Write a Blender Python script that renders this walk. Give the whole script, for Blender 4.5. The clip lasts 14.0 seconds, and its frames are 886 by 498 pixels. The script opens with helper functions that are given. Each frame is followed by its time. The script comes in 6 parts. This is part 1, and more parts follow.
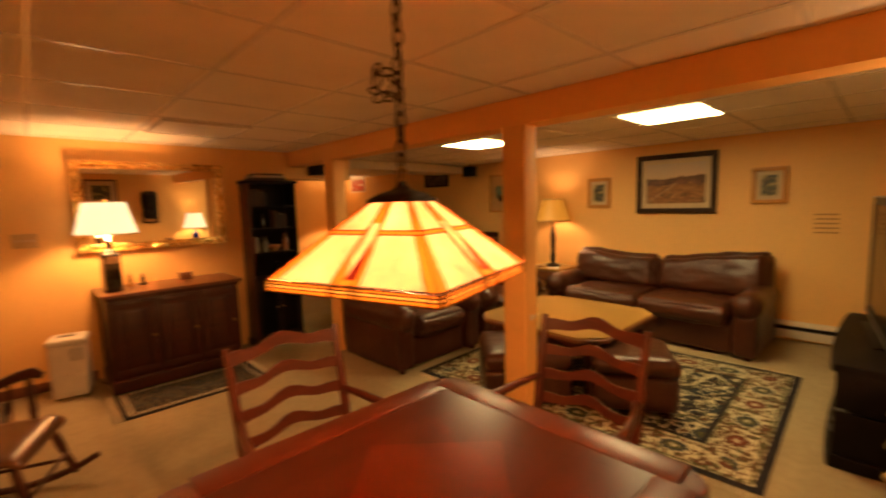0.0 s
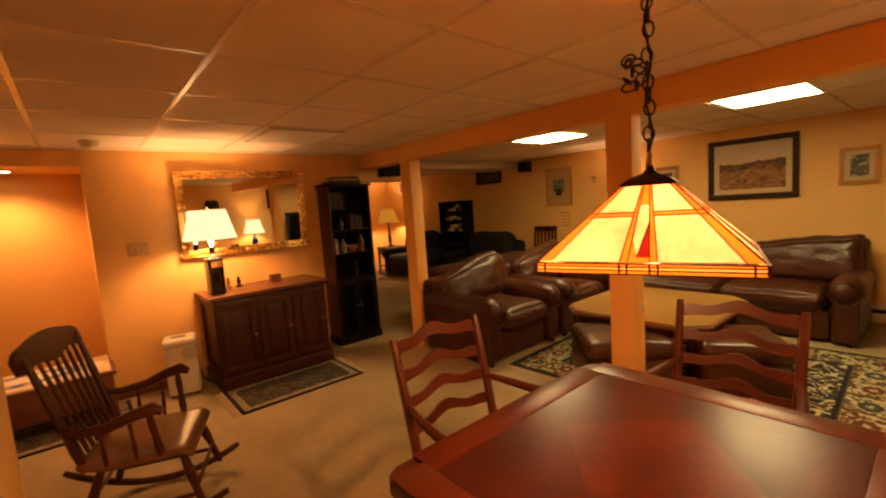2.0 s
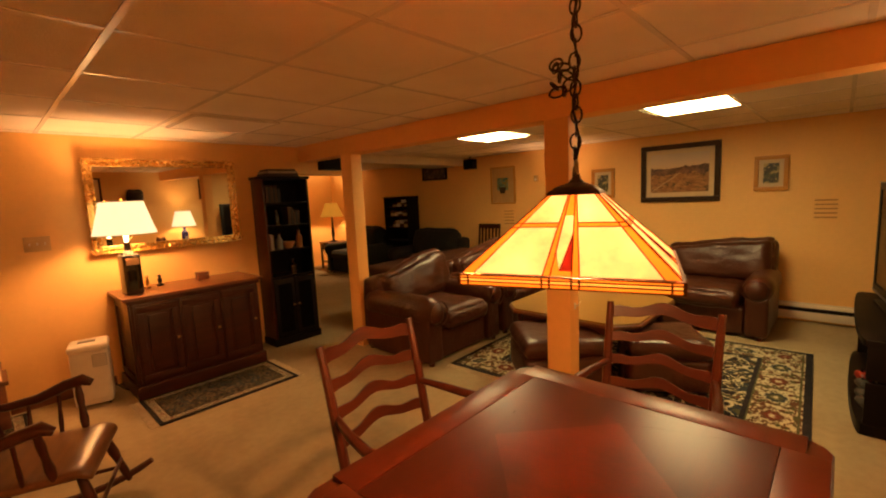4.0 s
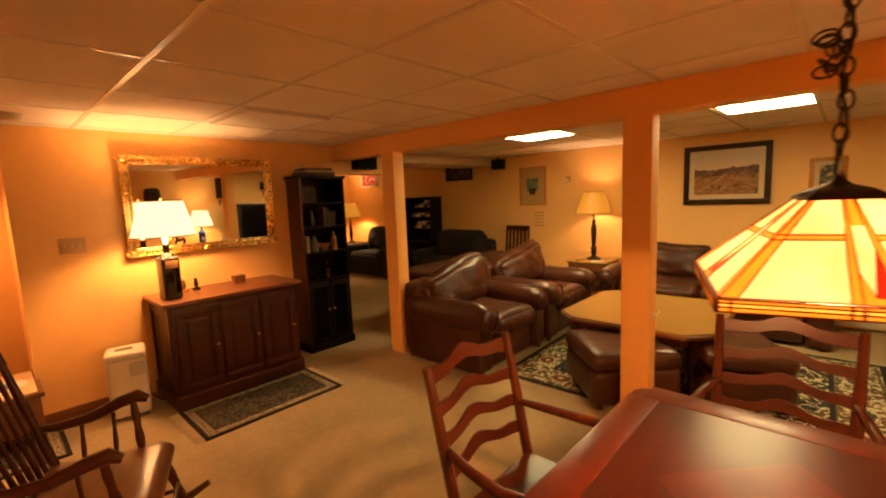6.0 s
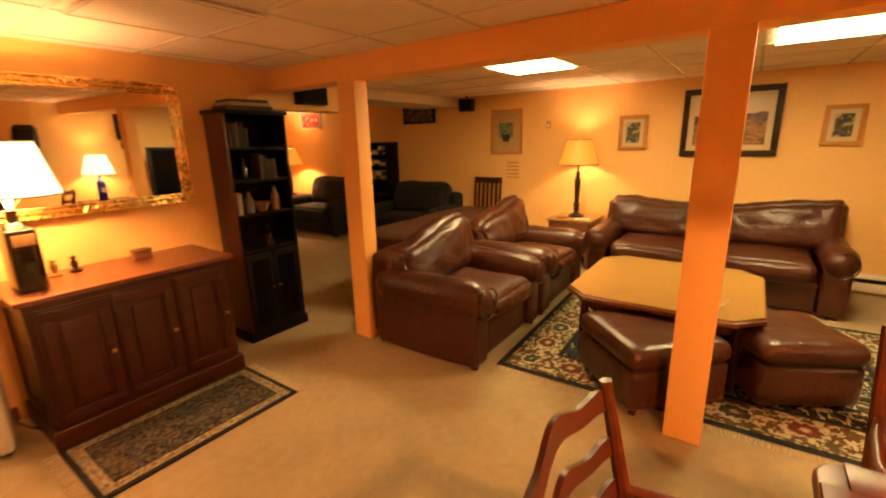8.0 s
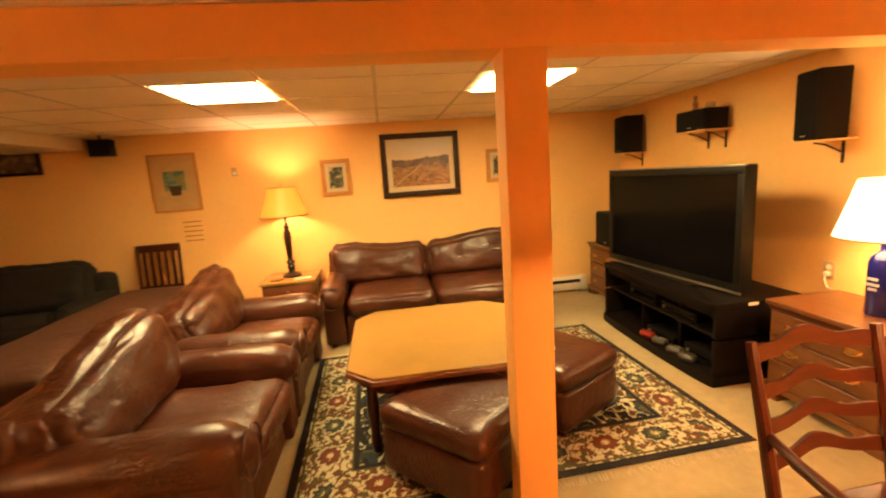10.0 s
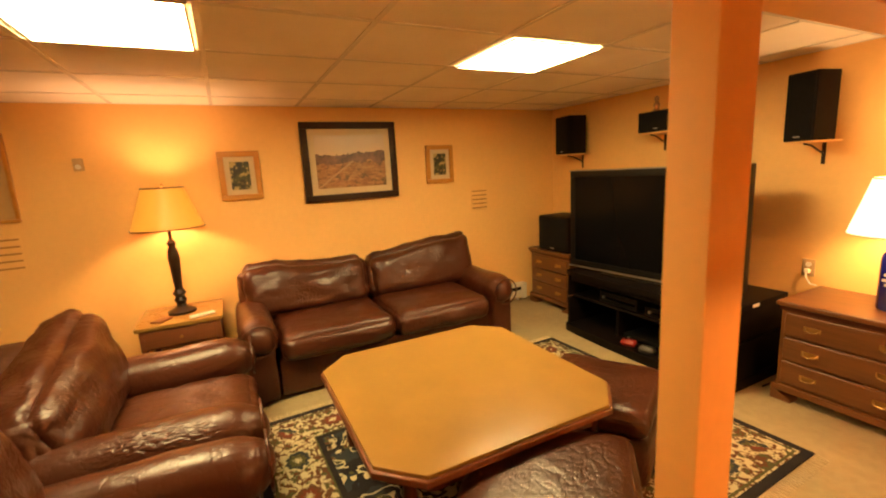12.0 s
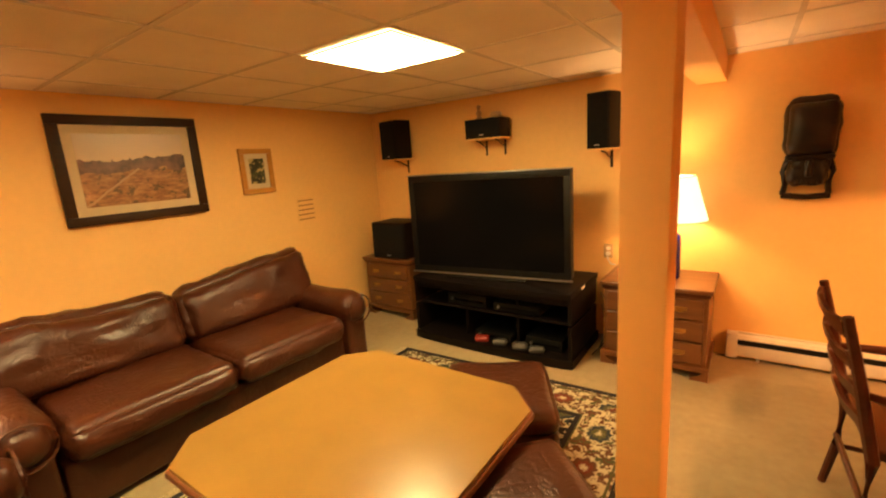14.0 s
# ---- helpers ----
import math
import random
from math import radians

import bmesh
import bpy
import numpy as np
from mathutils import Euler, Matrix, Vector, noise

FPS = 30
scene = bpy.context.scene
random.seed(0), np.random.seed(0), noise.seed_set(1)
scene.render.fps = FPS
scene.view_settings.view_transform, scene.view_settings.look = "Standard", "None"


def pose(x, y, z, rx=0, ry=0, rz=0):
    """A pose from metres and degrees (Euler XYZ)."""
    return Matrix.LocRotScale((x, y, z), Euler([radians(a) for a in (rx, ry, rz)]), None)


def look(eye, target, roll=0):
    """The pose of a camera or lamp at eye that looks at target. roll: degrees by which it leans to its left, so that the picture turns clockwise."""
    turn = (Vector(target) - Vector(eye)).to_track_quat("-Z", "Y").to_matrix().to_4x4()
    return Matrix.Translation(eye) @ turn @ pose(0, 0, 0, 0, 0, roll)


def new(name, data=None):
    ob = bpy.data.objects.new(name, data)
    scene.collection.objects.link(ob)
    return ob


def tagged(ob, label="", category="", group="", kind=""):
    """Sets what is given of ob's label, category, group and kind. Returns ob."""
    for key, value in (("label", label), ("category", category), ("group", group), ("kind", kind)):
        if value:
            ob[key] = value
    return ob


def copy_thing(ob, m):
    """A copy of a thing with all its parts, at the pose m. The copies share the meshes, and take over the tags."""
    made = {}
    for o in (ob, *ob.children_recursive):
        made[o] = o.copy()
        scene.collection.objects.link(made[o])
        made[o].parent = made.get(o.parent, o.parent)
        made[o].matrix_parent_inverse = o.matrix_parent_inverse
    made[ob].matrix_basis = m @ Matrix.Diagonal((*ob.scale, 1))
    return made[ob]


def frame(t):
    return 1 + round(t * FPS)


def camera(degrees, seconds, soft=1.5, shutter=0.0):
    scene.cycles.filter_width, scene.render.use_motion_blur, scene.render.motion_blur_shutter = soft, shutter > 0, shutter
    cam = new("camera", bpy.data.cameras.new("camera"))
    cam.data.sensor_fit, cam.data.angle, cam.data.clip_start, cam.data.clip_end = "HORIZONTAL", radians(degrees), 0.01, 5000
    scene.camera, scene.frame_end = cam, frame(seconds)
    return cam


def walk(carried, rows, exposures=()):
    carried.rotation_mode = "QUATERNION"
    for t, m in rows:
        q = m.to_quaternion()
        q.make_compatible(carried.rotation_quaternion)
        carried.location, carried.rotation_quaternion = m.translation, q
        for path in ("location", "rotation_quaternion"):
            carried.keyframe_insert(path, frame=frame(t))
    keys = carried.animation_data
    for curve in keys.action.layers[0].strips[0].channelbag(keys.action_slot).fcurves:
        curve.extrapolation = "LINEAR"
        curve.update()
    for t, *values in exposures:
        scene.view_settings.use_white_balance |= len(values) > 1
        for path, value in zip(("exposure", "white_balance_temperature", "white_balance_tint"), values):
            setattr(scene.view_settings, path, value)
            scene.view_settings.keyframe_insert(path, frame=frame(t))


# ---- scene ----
cam = camera(91.6, 14.0, soft=2.0, shutter=0.5)
PATH = [
    (0, (0.362, 0.241, 1.494), (1.739, 1.677, 1.284), -1.6),
    (0.5, (0.173, 0.388, 1.486), (1.314, 2.021, 1.303), -3.1),
    (1, (-0.02, 0.54, 1.492), (1.233, 2.089, 1.313), -6.3),
    (1.5, (-0.099, 0.565, 1.488), (1.054, 2.189, 1.305), -5.7),
    (2, (-0.067, 0.542, 1.49), (1.217, 2.061, 1.283), -4.0),
    (2.5, (-0.025, 0.577, 1.501), (1.303, 2.042, 1.198), -3.8),
    (3, (0.025, 0.559, 1.514), (1.504, 1.879, 1.249), -2.4),
    (3.5, (0.046, 0.53, 1.509), (1.501, 1.879, 1.261), -2.8),
    (6, (-0.118, 0.990, 1.535), (1.333, 2.346, 1.291), -2.35),
    (6.5, (0.012, 1.180, 1.517), (1.416, 2.582, 1.261), -3.7),
    (7, (0.108, 1.400, 1.541), (1.521, 2.760, 1.149), -3.2),
    (9.5, (0.817, 2.302, 1.532), (2.776, 2.498, 1.179), -2.0),
    (10, (0.992, 2.47, 1.533), (2.946, 2.221, 1.19), -4.0),
    (10.5, (1.239, 2.563, 1.509), (3.179, 2.205, 1.185), -3.2),
    (11, (1.53, 2.717, 1.506), (3.475, 2.315, 1.262), -2.6),
    (11.5, (1.726, 2.926, 1.512), (3.553, 2.169, 1.216), -3.0),
    (12, (1.921, 3.102, 1.521), (3.687, 2.232, 1.164), -3.2),
    (12.5, (2.142, 3.146, 1.518), (3.776, 2.031, 1.222), -3.4),
    (13, (2.282, 3.133, 1.532), (3.676, 1.739, 1.198), -1.0),
    (13.5, (2.356, 3.194, 1.549), (3.487, 1.577, 1.226), -2.9),
    (14, (2.428, 3.288, 1.558), (3.576, 1.698, 1.163), -3.9),
]
EXPOSURES = [(0.0, 0.66), (3.5, 0.62), (6.0, 0.96), (7.2, 1.2), (9.3, 1.9), (10.5, 1.83), (12.0, 1.49), (14.0, 1.47)]
walk(cam, [(t, look(eye, target, roll)) for t, eye, target, roll in PATH], EXPOSURES)

# ---------------------------------------------------------------- world
world = bpy.data.worlds.new("world")
world.use_nodes = True
world.node_tree.nodes["Background"].inputs[0].default_value = (0.5, 0.4, 0.3, 1)
world.node_tree.nodes["Background"].inputs[1].default_value = 0.0
scene.world = world

WARM, AMBER = (1.0, 0.58, 0.26), (1.0, 0.425, 0.14)
PANEL_COLOUR, PANEL_POWER = (1.0, 0.72, 0.31), 21.0
BULBS = [
    # name, place, watts, radius, colour
    ("pendant_bulb", (0.97, 1.0, 1.347), 72, 0.014, AMBER),
    ("sideboard_lamp_bulb", (0.82, 4.75, 1.44), 24, 0.05, (1.0, 0.465, 0.175)),
    ("dresser_lamp_bulb", (2.86, -0.08, 1.20), 9, 0.04, WARM),
    ("end_table_lamp_bulb", (5.62, 3.5, 1.38), 11, 0.06, (1.0, 0.545, 0.27)),
    ("far_room_lamp_bulb", (5.45, 8.95, 1.32), 28, 0.04, WARM),
]
for bulb_name, place, watts, radius, tint in BULBS:
    data = bpy.data.lights.new(bulb_name, "POINT")
    data.energy, data.color, data.shadow_soft_size = watts, tint, radius
    new(bulb_name, data).location = place
# recessed downlight of the alcove, shining straight down
data = bpy.data.lights.new("alcove_downlight_bulb", "SPOT")
data.energy, data.color, data.shadow_soft_size = 45, AMBER, 0.06
data.spot_size, data.spot_blend = radians(140), 0.9
new("alcove_downlight_bulb", data).location = (-0.48, 5.48, 1.97)


# ---------------------------------------------------------------- materials
class Nodes:
    """Short hand for building a node material."""

    def __init__(self, name):
        self.mat = bpy.data.materials.new(name)
        self.mat.use_nodes = True
        self.t = self.mat.node_tree
        self.bsdf = self.t.nodes["Principled BSDF"]

    def node(self, kind, **sockets):
        n = self.t.nodes.new(kind)
        for key, value in sockets.items():
            self.put(n.inputs[key.replace("_", " ")], value)
        return n

    def put(self, socket, value):
        if isinstance(value, bpy.types.NodeSocket):
            self.t.links.new(value, socket)
        elif isinstance(value, tuple) and len(value) == 3 and socket.type == "RGBA":
            socket.default_value = (*value, 1)
        else:
            socket.default_value = value

    def m(self, op, a, b=0.0, c=0.0):
        n = self.t.nodes.new("ShaderNodeMath")
        n.operation = op
        for i, v in enumerate((a, b, c)):
            self.put(n.inputs[i], v)
        return n.outputs[0]

    def coords(self, stretch=(1, 1, 1)):
        n = self.node("ShaderNodeTexCoord")
        k = self.node("ShaderNodeMapping", Scale=stretch)
        self.put(k.inputs["Vector"], n.outputs["Object"])
        return k.outputs[0]

    def xyz(self, v):
        n = self.node("ShaderNodeSeparateXYZ")
        self.put(n.inputs[0], v)
        return n.outputs

    def noise(self, v, scale, detail=4.0, rough=0.55):
        n = self.node("ShaderNodeTexNoise", Vector=v, Scale=scale, Detail=detail, Roughness=rough)
        return n.outputs[0]

    def voronoi(self, v, scale, out="Distance"):
        n = self.node("ShaderNodeTexVoronoi", Vector=v, Scale=scale)
        return n.outputs[out]

    def mix(self, f, a, b):
        n = self.t.nodes.new("ShaderNodeMix")
        n.data_type = "RGBA"
        self.put(n.inputs[0], f)
        self.put(n.inputs[6], a)
        self.put(n.inputs[7], b)
        return n.outputs[2]

    def ramp(self, f, lo, hi):
        n = self.node("ShaderNodeMapRange", Value=f)
        n.inputs[1].default_value, n.inputs[2].default_value = lo, hi
        return n.outputs[0]

    def bump(self, height, strength, distance=0.002):
        n = self.node("ShaderNodeBump", Height=height, Strength=strength, Distance=distance)
        self.put(self.bsdf.inputs["Normal"], n.outputs[0])

    def set(self, **sockets):
        for key, value in sockets.items():
            self.put(self.bsdf.inputs[key.replace("_", " ")], value)
        return self.mat


def shade(c, k):
    return tuple(min(1.0, v * k) for v in c)


def plain(name, colour, rough=0.5, metal=0.0, var=0.12, scale=14.0, bump=0.08, fine=180.0, coat=0.0, spec=0.5):
    """Painted, plastic or metal surface with two scales of variation."""
    n = Nodes(name)
    v = n.coords()
    a, b = n.noise(v, scale), n.noise(v, scale * 0.15, 2.0)
    f = n.m("ADD", n.m("MULTIPLY", a, 0.6), n.m("MULTIPLY", b, 0.4))
    n.set(Base_Color=n.mix(n.ramp(f, 0.3, 0.7), shade(colour, 1 - var), shade(colour, 1 + var)), Metallic=metal, Coat_Weight=coat, Specular_IOR_Level=spec)
    n.set(Roughness=n.m("ADD", rough - 0.06, n.m("MULTIPLY", a, 0.12)))
    if bump:
        n.bump(n.noise(v, fine, 3.0), bump)
    return n.mat


def timber(name, dark, light, rough=0.35, grain=(1.5, 16, 16), coat=0.2, bump=0.12, spec=0.5):
    """Wood with grain that runs along the axis of least stretch."""
    n = Nodes(name)
    v = n.coords(grain)
    w = n.noise(v, 1.6, 6.0, 0.6)
    fine = n.noise(n.coords((grain[0] * 3, grain[1] * 6, grain[2] * 6)), 2.0, 3.0)
    big = n.noise(n.coords(), 1.2, 2.0)
    f = n.m("ADD", n.m("MULTIPLY", w, 0.6), n.m("ADD", n.m("MULTIPLY", fine, 0.2), n.m("MULTIPLY", big, 0.2)))
    n.set(Base_Color=n.mix(n.ramp(f, 0.32, 0.68), dark, light), Coat_Weight=coat, Coat_Roughness=0.25)
    n.set(Roughness=n.m("ADD", rough - 0.03, n.m("MULTIPLY", fine, 0.06)), Specular_IOR_Level=spec)
    n.bump(fine, bump, 0.001)
    return n.mat


def leather(name, dark, light, rough=0.30):
    """Smooth worn leather: soft tone changes, faint creases and pores."""
    n = Nodes(name)
    v = n.coords()
    big, mid = n.noise(v, 1.6, 2.0), n.noise(v, 7, 3.0)
    f = n.m("ADD", n.m("MULTIPLY", big, 0.75), n.m("MULTIPLY", mid, 0.25))
    n.set(Base_Color=n.mix(n.ramp(f, 0.3, 0.7), dark, light))
    n.set(Roughness=n.m("ADD", rough - 0.06, n.m("MULTIPLY", mid, 0.14)), Specular_IOR_Level=0.45)
    soft_fold = n.noise(n.coords((1.5, 2.5, 1.5)), 4.0, 3.0, 0.55)
    line = n.ramp(n.m("ABSOLUTE", n.m("SUBTRACT", n.noise(n.coords((1.6, 1.0, 1.3)), 4.2, 3.0, 0.5), 0.5)), 0.0, 0.05)
    fine = n.ramp(n.m("ABSOLUTE", n.m("SUBTRACT", n.noise(n.coords((1.0, 1.4, 2.0)), 11.0, 3.0, 0.5), 0.5)), 0.0, 0.06)
    # close gathers, only in worn patches
    worn = n.ramp(n.noise(v, 2.6, 2.0), 0.48, 0.62)
    gather = n.m("MULTIPLY", worn, n.ramp(n.m("ABSOLUTE", n.m("SUBTRACT", n.noise(n.coords((3.2, 0.8, 1.2)), 17.0, 2.0, 0.5), 0.5)), 0.0, 0.12))
    pores = n.voronoi(v, 380)
    h = n.m("ADD", n.m("MULTIPLY", soft_fold, 0.8), n.m("ADD", n.m("MULTIPLY", line, 0.24), n.m("ADD", n.m("MULTIPLY", fine, 0.17), n.m("MULTIPLY", gather, 0.55))))
    n.bump(n.m("ADD", h, n.m("MULTIPLY", pores, 0.03)), 0.5, 0.009)
    return n.mat


def glow(name, colour, strength, body=(0.8, 0.7, 0.5), mottle=0.0, through_colour=None):
    """Lit lampshade or light panel."""
    n = Nodes(name)
    v = n.coords()
    k = n.ramp(n.noise(v, 9, 4.0), 0.3, 0.7)
    n.set(Base_Color=body, Roughness=0.5, Emission_Color=n.mix(k, shade(colour, 1 - mottle), colour), Emission_Strength=strength)
    if through_colour:
        out = n.t.nodes["Material Output"]
        add = n.t.nodes.new("ShaderNodeAddShader")
        thin = n.node("ShaderNodeBsdfTranslucent", Color=n.mix(k, shade(through_colour, 1 - mottle), through_colour))
        n.t.links.new(n.bsdf.outputs[0], add.inputs[0])
        n.t.links.new(thin.outputs[0], add.inputs[1])
        n.t.links.new(add.outputs[0], out.inputs["Surface"])
    return n.mat


def paint(name, colour, amount=0.05):
    """Rolled wall paint."""
    n = Nodes(name)
    v = n.coords()
    f = n.m("ADD", n.m("MULTIPLY", n.noise(v, 1.3, 3.0), 0.6), n.m("MULTIPLY", n.noise(v, 22, 3.0), 0.4))
    n.set(Base_Color=n.mix(n.ramp(f, 0.3, 0.7), shade(colour, 1 - amount), shade(colour, 1 + amount)), Roughness=0.62)
    n.bump(n.noise(v, 260, 3.0), 0.12, 0.001)
    return n.mat


def carpet(name, a, b):
    n = Nodes(name)
    v = n.coords()
    f = n.m("ADD", n.m("MULTIPLY", n.noise(v, 2.2, 3.0), 0.35), n.m("ADD", n.m("MULTIPLY", n.noise(v, 18, 4.0), 0.3), n.m("MULTIPLY", n.noise(v, 330, 2.0), 0.35)))
    n.set(Base_Color=n.mix(n.ramp(f, 0.33, 0.67), a, b), Roughness=0.95)
    n.set(Specular_IOR_Level=0.1)
    n.bump(n.m("ADD", n.noise(v, 420, 2.0), n.noise(v, 60, 3.0)), 0.5, 0.004)
    return n.mat


def rug_pattern(name, hx, hy, edge, border, period, fieldscale, pale=(0.52, 0.46, 0.30)):
    """Woven rug: dark edge, pale border with rosettes, dark field with scrolls."""
    n = Nodes(name)
    v = n.coords()
    x, y, z = n.xyz(v)
    warp = n.noise(v, 9, 2.0)
    dx, dy = n.m("SUBTRACT", hx, n.m("ABSOLUTE", x)), n.m("SUBTRACT", hy, n.m("ABSOLUTE", y))
    d = n.m("MINIMUM", dx, dy)
    cream, navy, brown, olive, red, teal = (0.52, 0.46, 0.30), (0.010, 0.011, 0.018), (0.11, 0.045, 0.024), (0.075, 0.075, 0.032), (0.16, 0.035, 0.022), (0.022, 0.034, 0.044)
    side = n.m("LESS_THAN", dx, dy)
    u = n.m("ADD", n.m("MULTIPLY", side, y), n.m("MULTIPLY", n.m("SUBTRACT", 1.0, side), x))
    k = n.m("SUBTRACT", n.m("FLOORED_MODULO", u, period), period / 2)
    c = n.m("SUBTRACT", d, edge + border / 2)
    r = n.m("SQRT", n.m("ADD", n.m("MULTIPLY", k, k), n.m("MULTIPLY", n.m("MULTIPLY", c, c), 1.5)))
    r = n.m("ADD", r, n.m("MULTIPLY", n.m("SUBTRACT", n.noise(v, 60, 2.0), 0.5), border * 0.2))
    leaf = n.m("GREATER_THAN", n.noise(v, 6.0 / border, 2.0), 0.535)
    stem = n.m("LESS_THAN", n.m("ABSOLUTE", n.m("SUBTRACT", n.noise(v, 3.2 / border, 2.0), 0.5)), 0.025)
    sprig = n.m("GREATER_THAN", n.noise(v, 9.5 / border, 2.0), 0.57)
    zone = n.mix(leaf, cream, olive)
    zone = n.mix(sprig, zone, brown)
    zone = n.mix(stem, zone, brown)
    # rosettes, by turns red-brown and slate, with ragged petals
    turn = n.m("GREATER_THAN", n.m("FLOORED_MODULO", u, period * 2), period)
    petal = n.m("MULTIPLY", n.m("SINE", n.m("MULTIPLY", n.m("ARCTAN2", k, c), 9.0)), border * 0.022)
    r = n.m("ADD", r, petal)
    zone = n.mix(n.m("LESS_THAN", r, border * 0.31), zone, cream)
    zone = n.mix(n.m("LESS_THAN", r, border * 0.26), zone, n.mix(turn, brown, teal))
    zone = n.mix(n.m("LESS_THAN", r, border * 0.17), zone, n.mix(turn, red, olive))
    zone = n.mix(n.m("LESS_THAN", r, border * 0.07), zone, cream)
    # guard stripes either side of the border
    guard = n.m("LESS_THAN", n.m("ABSOLUTE", n.m("SUBTRACT", n.m("ABSOLUTE", c), border * 0.44)), border * 0.022)
    zone = n.mix(guard, zone, olive)
    w = n.node("ShaderNodeVectorMath")
    w.operation = "ADD"
    n.put(w.inputs[0], v)
    n.put(w.inputs[1], n.node("ShaderNodeTexNoise", Vector=v, Scale=fieldscale * 0.6, Detail=2.0).outputs[1])
    cells, tint = n.voronoi(w.outputs[0], fieldscale), n.node("ShaderNodeSeparateColor", Color=n.voronoi(w.outputs[0], fieldscale, "Color")).outputs[0]
    scroll = n.m("LESS_THAN", n.m("ABSOLUTE", n.m("SUBTRACT", n.noise(w.outputs[0], fieldscale * 0.55, 2.0), 0.5)), 0.03)
    field = n.mix(n.m("GREATER_THAN", n.noise(v, fieldscale * 0.9, 2.0), 0.52), navy, teal)
    ring = n.m("LESS_THAN", n.m("ABSOLUTE", n.m("SUBTRACT", cells, 0.33)), 0.07)
    field = n.mix(ring, field, olive)
    field = n.mix(scroll, field, pale)
    flower = n.mix(n.m("GREATER_THAN", tint, 0.5), pale, n.mix(n.m("GREATER_THAN", tint, 0.25), red, brown))
    field = n.mix(n.m("MULTIPLY", n.m("LESS_THAN", cells, 0.24), n.m("GREATER_THAN", tint, 0.3)), field, flower)
    col = n.mix(n.m("LESS_THAN", d, edge + border), field, zone)
    line = n.m("LESS_THAN", n.m("ABSOLUTE", n.m("SUBTRACT", d, edge + border)), border * 0.05)
    col = n.mix(line, col, navy)
    col = n.mix(n.m("LESS_THAN", d, edge), col, navy)
    n.set(Base_Color=n.mix(n.m("MULTIPLY", warp, 0.14), col, (0.2, 0.15, 0.1)), Roughness=0.95, Specular_IOR_Level=0.1)
    n.bump(n.m("ADD", n.noise(v, 500, 2.0), n.noise(v, 90, 2.0)), 0.4, 0.003)
    return n.mat


def landscape(name):
    """Printed picture of brown hills under a pale sky."""
    n = Nodes(name)
    x, y, z = n.xyz(n.coords())
    v = n.coords()
    hill = n.m("ADD", 0.075, n.m("MULTIPLY", n.m("SUBTRACT", n.noise(v, 6, 4.0), 0.5), 0.20))
    near = n.m("ADD", -0.015, n.m("MULTIPLY", n.m("SUBTRACT", n.noise(v, 9, 5.0), 0.5), 0.14))
    sky = n.m("GREATER_THAN", z, hill)
    far_hill = n.mix(n.ramp(n.noise(v, 16, 5.0), 0.35, 0.65), (0.055, 0.030, 0.022), (0.20, 0.10, 0.06))
    meadow = n.mix(n.ramp(n.noise(n.coords((6, 6, 18)), 3, 5.0), 0.35, 0.65), (0.20, 0.085, 0.030), (0.40, 0.21, 0.08))
    bush = n.ramp(n.noise(v, 24, 4.0), 0.56, 0.60)
    ground = n.mix(n.m("MULTIPLY", bush, 0.8), meadow, (0.06, 0.045, 0.018))
    bend = n.m("SUBTRACT", n.m("SUBTRACT", x, 0.02), n.m("MULTIPLY", z, 1.5))
    track = n.m("LESS_THAN", n.m("ABSOLUTE", n.m("ADD", bend, n.m("MULTIPLY", n.m("SUBTRACT", n.noise(v, 5, 2.0), 0.5), 0.06))), 0.010)
    land = n.mix(n.m("GREATER_THAN", z, near), n.mix(track, ground, (0.42, 0.27, 0.14)), far_hill)
    tint = n.mix(n.ramp(z, 0.05, 0.25), (0.62, 0.44, 0.25), (0.50, 0.42, 0.34))
    col = n.mix(sky, land, n.mix(n.m("MULTIPLY", n.noise(v, 5, 3.0), 0.5), tint, (0.66, 0.54, 0.42)))
    return n.set(Base_Color=col, Roughness=0.35, Coat_Weight=1.0, Coat_Roughness=0.02)


ORANGE = paint("orange_wall_paint", (0.85, 0.512, 0.172))
BEAM = paint("deep_orange_paint", (0.85, 0.455, 0.13))
TILE = Nodes("ceiling_tile")
_v = TILE.coords()
TILE.set(Base_Color=TILE.mix(TILE.ramp(TILE.noise(_v, 2, 3.0), 0.3, 0.7), (0.78, 0.70, 0.57), (0.86, 0.79, 0.67)), Roughness=0.9)
TILE.bump(TILE.m("ADD", TILE.voronoi(_v, 130), TILE.noise(_v, 60)), 0.4, 0.003)
TILE = TILE.mat
TBAR = plain("white_metal_grid", (0.84, 0.79, 0.69), 0.24, 0.0, 0.05, bump=0.0)
CARPET = carpet("beige_carpet", (0.29, 0.222, 0.125), (0.43, 0.341, 0.197))
WHITE = plain("off_white_plastic", (0.72, 0.66, 0.55), 0.4, 0, 0.06)
CREAM = plain("cream_enamel", (0.70, 0.62, 0.48), 0.35, 0, 0.08)
BLACK = plain("black_plastic", (0.004, 0.004, 0.004), 0.45, 0, 0.2, spec=0.25)
BLACKWOOD = timber("black_stained_wood", (0.003, 0.002, 0.002), (0.007, 0.0045, 0.004), 0.5, coat=0.0, spec=0.14)
GRILLE = plain("black_speaker_cloth", (0.008, 0.008, 0.008), 0.85, 0, 0.3, 90, 0.4, 700, spec=0.15)
SCREEN = plain("dark_screen_glass", (0.003, 0.003, 0.0035), 0.16, 0, 0.02, 4, 0, spec=0.10)
SILVER = plain("silver_trim", (0.38, 0.36, 0.33), 0.35, 0.9, 0.06)
